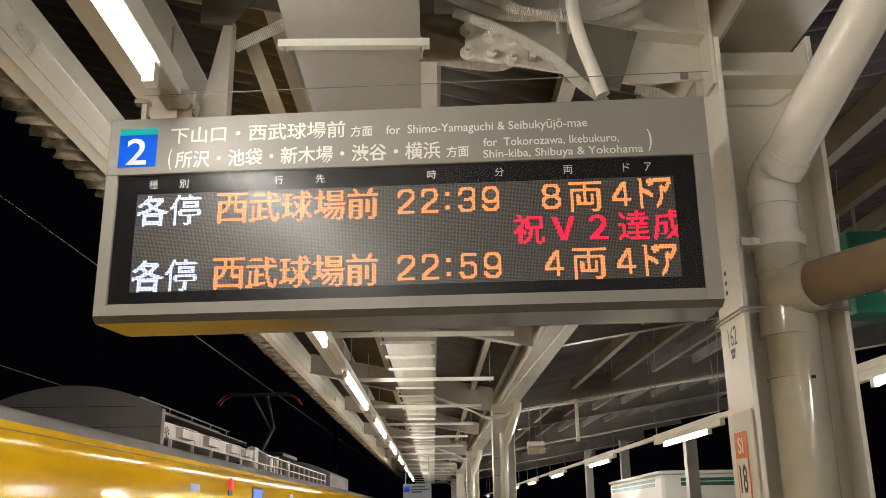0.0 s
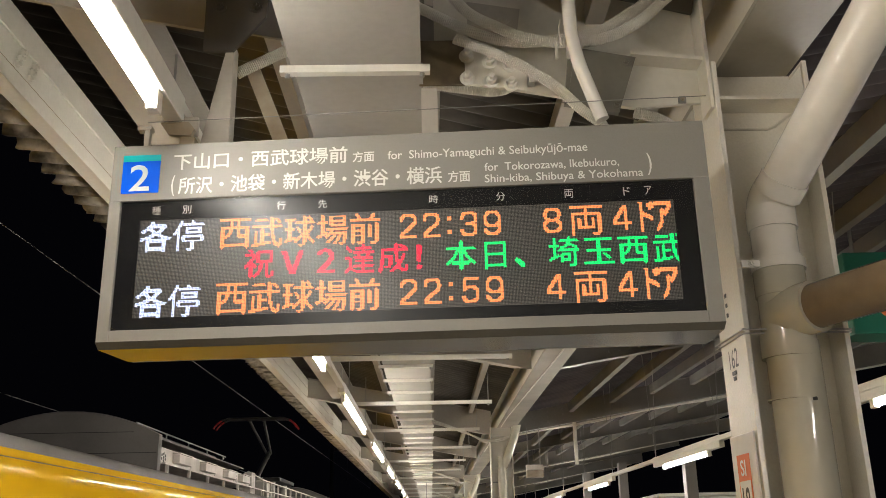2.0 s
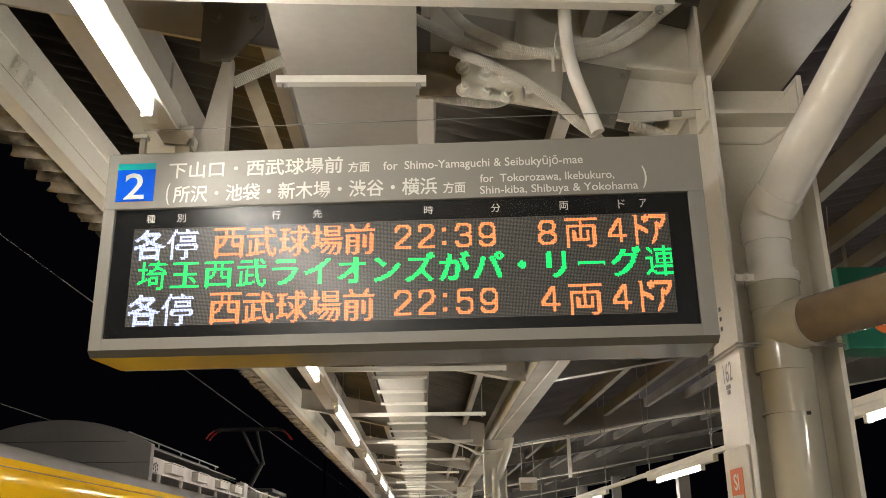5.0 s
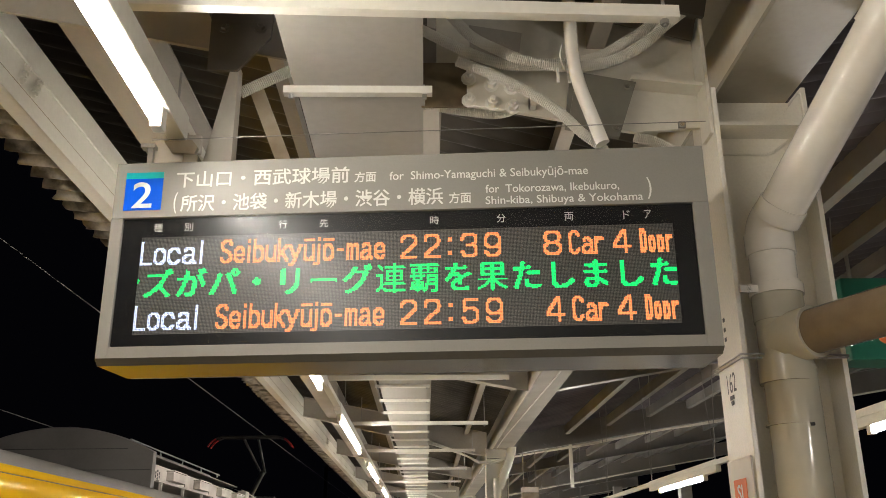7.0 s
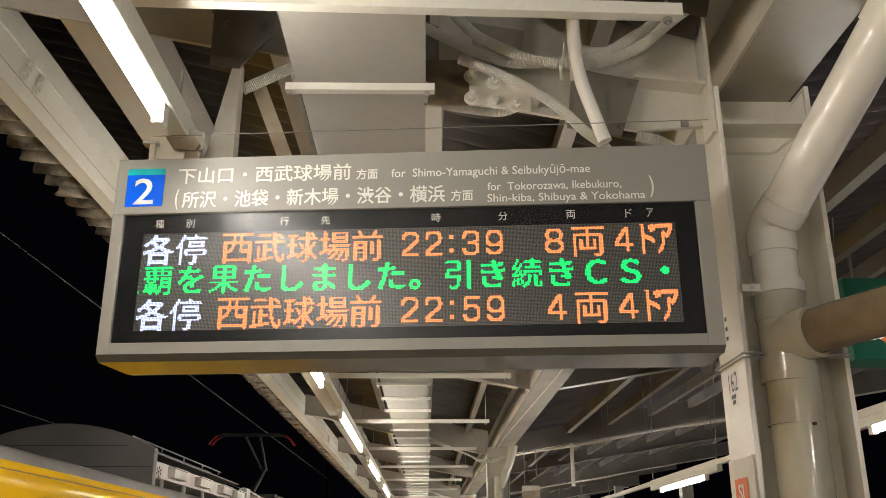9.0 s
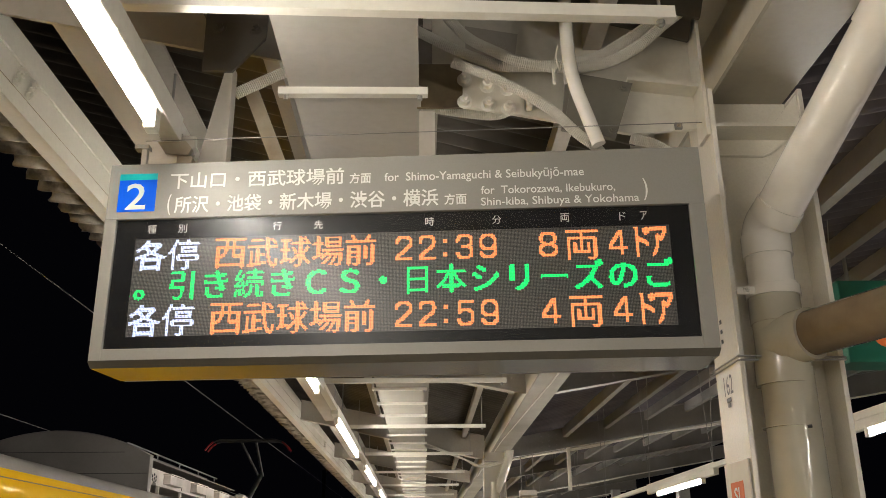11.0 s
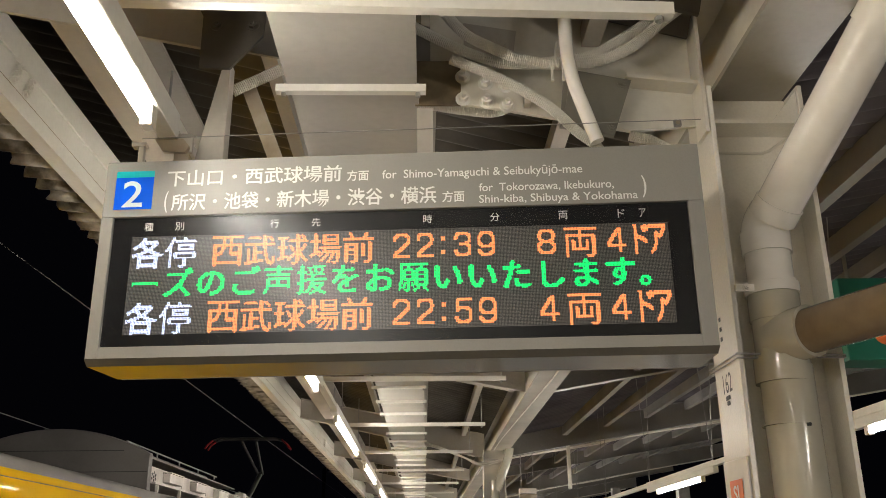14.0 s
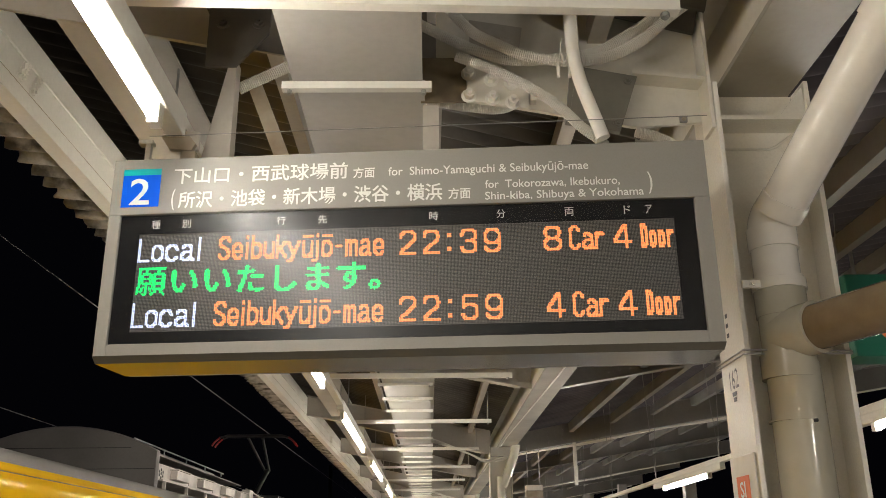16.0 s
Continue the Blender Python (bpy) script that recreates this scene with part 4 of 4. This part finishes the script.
    # sign hangers
    for outline, y0, y1 in (([(-0.690, 2.90), (-0.594, 2.90), (-0.592, 3.30), (-0.612, 3.30)], 2.42, 2.48), ([(-0.024, 2.90), (0.026, 2.90), (0.026, 3.185), (-0.024, 3.185)], 2.50, 2.55)):
        tagged(part("sign_hanger", plate_xz(outline, y0, y1), DIM_CREAM), "cream steel post from which the sign hangs", "hanger post", "sign hangers")
    cl = empty("lamp_clamp", None, "olive clamp at the end of the lamp batten", "clamp")
    part("clamp_body", plate_xz([(-0.770, 2.995), (-0.690, 2.998), (-0.672, 2.975), (-0.682, 2.955), (-0.745, 2.958)], 2.335, 2.352), RUSTED, cl)
    part("clamp_jaw", box(-0.722, -0.668, 2.355, 2.375, 2.965, 3.026, 0.008), DIM_CREAM, cl)
    part("clamp_foot", box(-0.716, -0.672, 2.345, 2.40, 2.917, 2.957, 0.004), RUSTED, cl)
    tb = empty("sign_top_bracket", None, "small cream bracket on the sign's top edge", "bracket")
    part("bracket_post", box(-0.822, -0.806, 2.36, 2.38, 2.917, 2.985, 0.002), DIM_CREAM, tb)
    part("bracket_head", box(-0.842, -0.800, 2.355, 2.385, 2.985, 2.997, 0.002), DIM_CREAM, tb)
    tagged(part("span_wire", tube([(-0.80, 2.32, 2.990), (0.80, 2.32, 3.053)], 0.0014, 6), GREYBOX), "thin span wire above the sign", "wire")


# ---- train beside the platform ----
TRAIN_PLACE = pose(-3.9, 5.28, 2.425)


def train():
    t = empty("train", TRAIN_PLACE, "yellow electric train with grey roof stopped at the platform", "train")
    ya, yb = -20.0, 56.0
    half = 1.4
    # sides, with a shadow gap and a drip moulding below the roof
    for k in (-1, 1):
        lo, hi = (half - 0.05, half) if k > 0 else (-half, -half + 0.05)
        prof = [(half - 0.05, -3.2), (half, -3.2), (half, -1.2), (half, -0.19), (half - 0.0008, -0.165), (half - 0.0024, -0.140), (half - 0.005, -0.115), (half - 0.0086, -0.092), (half - 0.0122, -0.073), (half - 0.05, -0.073)]
        bm = bmesh.new()
        ra, rb = [[bm.verts.new((k * x, y, z)) for x, z in prof] for y in (ya, yb)]
        for i in range(10):
            bm.faces.new((ra[i], ra[(i + 1) % 10], rb[(i + 1) % 10], rb[i]))
        bm.faces.new(ra), bm.faces.new(rb)
        part("side_wall", bm, YELLOW, t, "glossy yellow painted side wall", smooth=True)
        part("gutter_groove", box(lo + 0.014, hi - 0.014, ya, yb, -0.073, -0.066), DARK_BROWN, t, "dark groove above the side wall")
        part("cantrail", box(lo + 0.012 * (k < 0), hi - 0.012 * (k > 0), ya, yb, -0.066, -0.006, 0.010), YELLOW, t, "yellow band below the roof")
    bm = bmesh.new()
    prof = []
    for k in range(17):
        a = math.pi * k / 16
        prof.append((half * math.cos(a) * 0.995, 0.21 * math.sin(a) ** 0.75 - 0.02))
    ra = [bm.verts.new((x, ya, z)) for x, z in prof]
    rb = [bm.verts.new((x, yb, z)) for x, z in prof]
    for k in range(16):
        bm.faces.new((ra[k], ra[k + 1], rb[k + 1], rb[k]))
    bm.faces.new(ra + [bm.verts.new((-half, ya, -0.3)), bm.verts.new((half, ya, -0.3))])
    part("roof", bm, TRAIN_ROOF, t, "dark grey rounded roof", smooth=True)
    # rounded cooling unit covers
    for y0, y1, edge in ((4.50, 4.60, 1.01), (4.61, 10.2, 0.30), (19.8, 25.0, 1.12)):
        bm = bmesh.new()
        prof = [(edge, 0.10)] + [(edge - (edge + 1.12) * k / 20, 0.80 - 0.262 * (edge - (edge + 1.12) * k / 20) ** 2) for k in range(21)] + [(-1.12, 0.10)]
        rings = []
        for y, sc in ((y0, 0.985), (y0 + 0.03, 1), (y1 - 0.03, 1), (y1, 0.985)):
            rings.append([bm.verts.new((x * sc, y, 0.1 + (z - 0.1) * sc)) for x, z in prof])
        for p, q2 in zip(rings, rings[1:]):
            for k in range(len(prof) - 1):
                bm.faces.new((p[k], p[k + 1], q2[k + 1], q2[k]))
        bm.faces.new(rings[0]), bm.faces.new(rings[-1])
        unit = part("cooling_unit", bm, TRAIN_ROOF, t, "dark grey domed cooling unit", smooth=True)
        for z, w in ((0.34, 0.98), (0.56, 0.72)) if edge > 1 else ():
            part("panel_seam", box(-w, w, y0 - 0.004, y0 + 0.01, z, z + 0.006), DARK, unit)
    # pale equipment box with vent holes, cabinets and an overhanging lid
    eq = part("equipment_box", box(0.50, 0.90, 4.90, 10.0, 0.262, 0.445, 0.010), TRAIN_BOX, t, "pale grey roof equipment box")
    for y0, y1 in ((5.42, 5.98), (6.70, 7.26), (8.05, 8.60), (9.10, 9.66)):
        cab = part("cabinet", box(0.895, 0.985, y0, y1, 0.300, 0.405, 0.010), TRAIN_BOX, eq)
        part("cabinet_lid", box(0.885, 1.000, y0 - 0.02, y1 + 0.02, 0.405, 0.418, 0.003), TRAIN_BOX, cab)
    for y in (6.25, 7.55, 8.80):
        part("box_seam", box(0.898, 0.903, y, y + 0.015, 0.266, 0.44), DARK, eq)
    for y, z in ((4.98, 0.32), (4.98, 0.36), (5.05, 0.30), (5.05, 0.34), (5.05, 0.38), (5.12, 0.32), (5.12, 0.36), (8.90, 0.32), (8.90, 0.36), (8.98, 0.30), (8.98, 0.34), (8.98, 0.38)):
        part("vent_hole", tube([(0.898, y, z), (0.904, y, z)], 0.017, 8), DARK, eq)
    part("lid", prism([(-0.40, 0.055), (0.30, 0.0), (0.30, 0.014), (-0.40, 0.07)], (0.62, 4.62, 0.515), (0.62, 9.4, 0.515)), TRAIN_ROOF, eq, "dark sloping lid")
    part("inner_wall", box(0.42, 0.52, 4.90, 10.0, 0.16, 0.53, 0.008), TRAIN_ROOF, eq, "dark inner wall under the lid")
    # two walkway rails with posts along the roof edge
    for y0, y1, z, foot, n in ((4.72, 11.6, 0.235, 0.13, 8), (10.6, 19.6, 0.405, 0.11, 12)):
        rail = part("walkway_bar", box(0.98, 1.02, y0, y1, z, z + 0.022, 0.004), TRAIN_BOX, t)
        for k in range(n):
            y = y0 + 0.12 + (y1 - y0 - 0.25) * k / (n - 1)
            part("walkway_post", box(0.985, 1.015, y, y + 0.04, foot, z), TRAIN_BOX, rail)
        if n > 8:
            part("lower_bar", box(0.985, 1.015, y0 + 0.9, y1, 0.25, 0.268), TRAIN_BOX, rail)
    rail = part("roof_rail", tube([(0.50, 5.26, 0.757), (0.50, 9.97, 0.757)], 0.010, 8), STEEL, t)
    for y in (5.35, 6.5, 7.6, 8.7, 9.8):
        part("rail_post", tube([(0.50, y, 0.70), (0.50, y, 0.757)], 0.009, 8), STEEL, rail)
    # insulators and small apparatus behind the box
    for x0, y0, w, d, h in ((0.78, 10.15, 0.14, 0.30, 0.52), (0.62, 10.75, 0.10, 0.25, 0.44), (0.70, 11.6, 0.22, 0.35, 0.47), (0.55, 12.2, 0.14, 0.5, 0.55), (0.35, 13.0, 0.3, 0.5, 0.40)):
        part("roof_apparatus", box(x0, x0 + w, y0, y0 + d, 0.12, h, 0.02), TRAIN_BOX, t)
    part("busbar", tube(smooth_path([(0.83, 10.3, 0.53), (0.70, 11.0, 0.58), (0.76, 11.8, 0.52), (0.60, 13.4, 0.56)], 6), 0.012, 8), TRAIN_BOX, t)
    # single-arm current collector
    p = part("collector_base", box(-0.7, 0.7, 14.4, 16.4, 0.62, 0.70, 0.02), DARK, t, "dark folding current collector")
    for x in (-0.5, 0.5):
        for y in (14.6, 16.2):
            part("insulator", tube([(x, y, 0.1), (x, y, 0.62)], 0.07, 12), TRAIN_BOX, p)
    part("lower_arm", tube([(0, 15.3, 0.70), (0.0, 16.9, 1.42)], 0.055, 10), DARK, p)
    bm = tube([(-0.05, 16.9, 1.42), (-0.16, 15.2, 2.00)], 0.03, 10)
    tube([(0.05, 16.9, 1.42), (0.16, 15.2, 2.00)], 0.03, 10, bm)
    part("upper_arm", bm, DARK, p)
    for dy in (-0.14, 0.14):
        part("contact_strip", tube([(-0.62, 15.2 + dy, 2.035), (0.62, 15.2 + dy, 2.035)], 0.024, 8), DARK, p)
        for k in (-1, 1):
            part("horn", tube(smooth_path([(0.62 * k, 15.2 + dy, 2.035), (0.76 * k, 15.2 + dy, 1.99)], 4), 0.02, 8), DARK, p)
            part("horn_tip", tube(smooth_path([(0.76 * k, 15.2 + dy, 1.99), (0.86 * k, 15.2 + dy, 1.91), (0.93 * k, 15.2 + dy, 1.81)], 4), 0.02, 8), RED_TIP, p, "red painted horn tip")
    # lights and marks on the side
    lamp = part("door_lamp", box(half, half + 0.03, 6.10, 6.22, -0.275, -0.135, 0.012), RED_LAMP, t, "lit red door lamp")
    part("lamp_base", box(half, half + 0.012, 6.06, 6.26, -0.345, -0.275, 0.004), DARK, lamp)
    disp = part("route_display", box(half, half + 0.010, 7.55, 8.35, -0.55, -0.205, 0.004), BLACKFACE, t, "black side display with a lit screen")
    part("lit_screen", box(half + 0.010, half + 0.012, 7.62, 8.28, -0.52, -0.235), BLUE_SCREEN, disp, "lit blue screen")
    # pale labels are given a faint glow of their own
    part("label_plate", box(half, half + 0.008, 4.28, 4.66, -0.335, -0.255, 0.002), PALE_GLOW, t, "pale side label with an added glow")
    part("label_plate", box(half, half + 0.008, 10.9, 11.25, -0.30, -0.24, 0.002), PALE_GLOW, t, "pale side label with an added glow")
    return t


# ---- beyond ----
def surroundings():
    bm = bmesh.new()
    bmesh.ops.create_grid(bm, x_segments=2, y_segments=2, size=400)
    bmesh.ops.translate(bm, verts=bm.verts, vec=(0, 0, -1.15))
    tagged(part("ground", bm, BALLAST), "dark gravel track bed at night", "ground", kind="structure")
    tagged(part("platform", box(-2.35, 7.9, Y0 - 6, 70, -1.1, 0.0, 0.02), CONCRETE), "grey concrete station platform", "platform", kind="structure")
    tagged(part("end_wall", box(-2.3, 7.8, Y0 - 6.1, Y0 - 5.9, 0.0, 3.2), CREAM), "plain cream wall closing the platform", "wall", kind="structure")
    # overhead wires between two masts
    for ym, zm in ((-20, 6.3), (60, 7.4)):
        mast = empty("overhead_mast", pose(-6.4, ym, -1.1), "dark steel overhead line mast", "mast", "overhead masts")
        part("mast_post", box(-0.12, 0.12, -0.12, 0.12, 0, zm + 1.3), DARK, mast)
        part("mast_arm", box(0.12, 2.9, -0.05, 0.05, zm + 1.0, zm + 1.1), DARK, mast)
        for x, z in ((-3.9, 4.52), (-5.4, 3.53)):
            zz = z + (0 if ym < 0 else 0.40) + 1.1
            part("dropper", box(x + 6.4 - 0.01, x + 6.4 + 0.01, -0.01, 0.01, zz, zm + 1.02), DARK, mast)
    for x, z0, z1 in ((-3.9, 4.52, 4.92), (-5.4, 3.53, 3.93)):
        tagged(part("overhead_wire", tube([(x, -20, z0), (x, 60, z1)], 0.006, 6), GREYBOX), "thin overhead line wire", "wire", "overhead wires")
    # far hanging sign
    fs = empty("platform_sign", pose(-0.42, 24.0, 2.14), "white hanging platform sign with blue number square", "sign")
    part("sign_panel", box(-0.36, 0.36, -0.06, 0.06, 0, 0.42, 0.01), SIGN_BOX, fs)
    part("number_square", box(-0.34, -0.20, -0.066, -0.06, 0.22, 0.36), BLUE, fs)
    for z, x1 in ((0.33, 0.20), (0.26, 0.30), (0.20, 0.12)):
        part("bar", box(-0.15, x1, -0.064, -0.06, z, z + 0.035), INK, fs, "dark bar of small writing")
    for x in (-0.3, 0.3):
        part("hanger", tube([(x, 0, 0.42), (x, 0, 1.46)], 0.012, 8), STEEL, fs)
    # waiting room beyond the columns
    k = empty("waiting_room", pose(3.44, 14.0, 0, 0, 0, -3), "white waiting room with green stripes on the platform", "waiting room")
    part("walls", box(0, 3.0, 0, 5.6, 0, 2.36, 0.06), WHITE, k)
    part("roof", box(-0.03, 3.03, -0.03, 5.63, 2.36, 2.41, 0.02), WHITE, k)
    for z, h in ((2.255, 0.045), (2.185, 0.055)):
        part("stripe", box(0.3, 2.9, -0.004, 0.01, z, z + h), GREEN, k, "dark green stripe")
        part("stripe", box(-0.004, 0.01, 0.5, 5.3, z, z + h), GREEN, k, "dark green stripe")
    for x, y, top, w in ((3.20, 11.4, 2.78, 0.14), (3.74, 22.2, 3.24, 0.17), (4.62, 22.2, 3.46, 0.20)):
        tagged(part("post", box(x - w / 2, x + w / 2, y - w / 2, y + w / 2, 0, top, 0.006), DIM_GREY), "cream square steel post on the platform", "post", "platform posts")
    tagged(part("hanging_post", box(1.93, 1.975, 12.28, 12.325, 2.74, 3.30, 0.003), CREAM), "short cream post hanging from the arm", "post")
    sp = empty("loudspeaker", pose(1.27, 12.2, 2.58), "small pale loudspeaker box under the canopy arm", "loudspeaker")
    part("case", box(0, 0.22, 0, 0.16, 0, 0.09, 0.006), RUSTED, sp, "tan lower case")
    part("top_case", box(0, 0.22, 0, 0.16, 0.094, 0.16, 0.006), TRAIN_BOX, sp)
    for x in (0.03, 0.19):
        part("hanger", tube([(x, 0.1, 0.16), (x, 0.1, 0.66)], 0.006, 8), STEEL, sp)
    for y, dx in ((12.4, -0.085), (22.2, -0.10)):
        d2 = empty("drain_pipe", pose(dx, y, 0), "olive-grey rainwater pipe on the farther column", "drain pipe")
        part("pipe", tube(smooth_path([(1.24, -0.20, 3.27), (1.20, -0.17, 3.10), (1.06, -0.10, 2.74), (1.035, -0.10, 2.64), (1.035, -0.10, 0.02)], 6), 0.058, 18), PIPE_LOW, d2, smooth=True)
        for z in (2.30, 2.52):
            part("collar", tube([(1.035, -0.10, z), (1.035, -0.10, z + 0.02)], 0.064, 18), PIPE_LOW, d2, smooth=True)
            part("bracket", box(0.90, 0.98, -0.105, -0.09, z, z + 0.016), STEEL, d2)
    # green illuminated box at the other side
    g = empty("green_sign", pose(2.40, 5.0, 2.88), "green boxed sign with an orange disc", "sign")
    part("case", box(0.03, 0.9, 0, 0.25, 0.03, 0.52, 0.01), GREEN, g)
    for x in (0.15, 0.75):
        part("hanger", tube([(x, 0.12, 0.52), (x, 0.12, right_roof_z(2.4 + x) - 2.88)], 0.012, 8), STEEL, g)
    part("disc", tube([(0.27, -0.004, 0.20), (0.27, 0.0, 0.20)], 0.085, 24), ORANGE, g, "orange disc")


def motions(sign):
    step = 1 / 30
    # two texts of the upper and lower rows, turned over when the language changes
    for plate, zc in ROW_PLATES:
        rows = [(0, pose(0, 0.0005, zc))]
        turned = 0
        for t in (5.40, 8.85, 15.75):
            rows.append((t - 4 * step, pose(0, 0.0005, zc, turned)))
            rows.append((t - 3 * step, pose(0, 0.0005, zc, turned)))
            rows.append((t - 2 * step, pose(0, 0.0005, zc, turned)))
            rows.append((t - step, pose(0, 0.06, zc, turned + 60)))
            rows.append((t, pose(0, 0.06, zc, turned + 120)))
            rows.append((t + step, pose(0, 0.0005, zc, turned + 180)))
            rows.append((t + 2 * step, pose(0, 0.0005, zc, turned + 180)))
            rows.append((t + 3 * step, pose(0, 0.0005, zc, turned + 180)))
            turned += 180
        rows.append((16.0, pose(0, 0.0005, zc, turned)))
        walk(plate, rows)
    # the message runs from the far end to the near end of the middle row, behind the surround at both ends
    speed = 96.4
    for ob, k, red, zc in SCROLL:
        place = lambda t: 269.0 - speed * (t - 1.5) + 24 * k
        t_in, t_out = 1.5 + (269.0 + 24 * k - 385.0) / speed, 1.5 + (269.0 + 24 * k + 25.0) / speed
        at = lambda t, deep=0.0: (t, pose(LED_X + min(385.0, max(-25.0, place(t))) * PX, deep, zc))
        times = sorted({0.0, 16.0} | {round(t_in + (t_out - t_in) * i / 16, 4) for i in range(17)} | {t_in - 0.2, t_in - 0.1, t_in + 0.035, t_in + 0.07, t_out - 0.07, t_out - 0.035, t_out + 0.1, t_out + 0.2})
        times = sorted({round(t * 30) / 30 for t in times if 0 <= t <= 16.0})
        if not red:
            rows = [at(t) for t in times]
        else:
            rows = []
            n = 0
            while n / 30 <= 16.0:
                t = n / 30
                lit = ((t + 0.15) % 1.0) < 0.5
                if t < 4.6 or n % 60 == 0:
                    rows.append(at(t, 0.0 if lit or t > 4.55 else 0.02))
                n += 1
            rows.append(at(16.0))
        walk(ob, rows)


# ---- build ----
surroundings()
canopy()
near_frame(2.59)
for y, col, dx, dz in ((8.0, False, 0.0, 0.17), (12.4, True, -0.085, 0.06), (17.3, False, -0.04, 0.15), (22.2, True, -0.10, 0.06), (27.1, False, -0.06, 0.15), (32.0, True, -0.1, 0.06), (36.9, False, -0.06, 0.15), (41.8, True, -0.1, 0.06), (-2.3, False, 0.0, 0.15), (-7.2, True, 0.0, 0.0)):
    canopy_frame(y, col, dx, dz)
lamp_row(-0.732, 2.957, 2.17 - 2.54 - 3.94 * 3, 2.54, 1.40, 12, "left", TUBE, "lamps along the platform", 0.245, low=0.040)
lamp_row(2.25, 2.45, 7.39 - 4.32 * 5, 1.50, 2.82, 13, "right", TUBE_FAR, "lamps along the other side", 1.20, 0.020, 0.22, 0.022)
cable_duct()
drain_pipes()
column_fittings()
conduits()
train()
SIGN = departure_sign()
motions(SIGN)
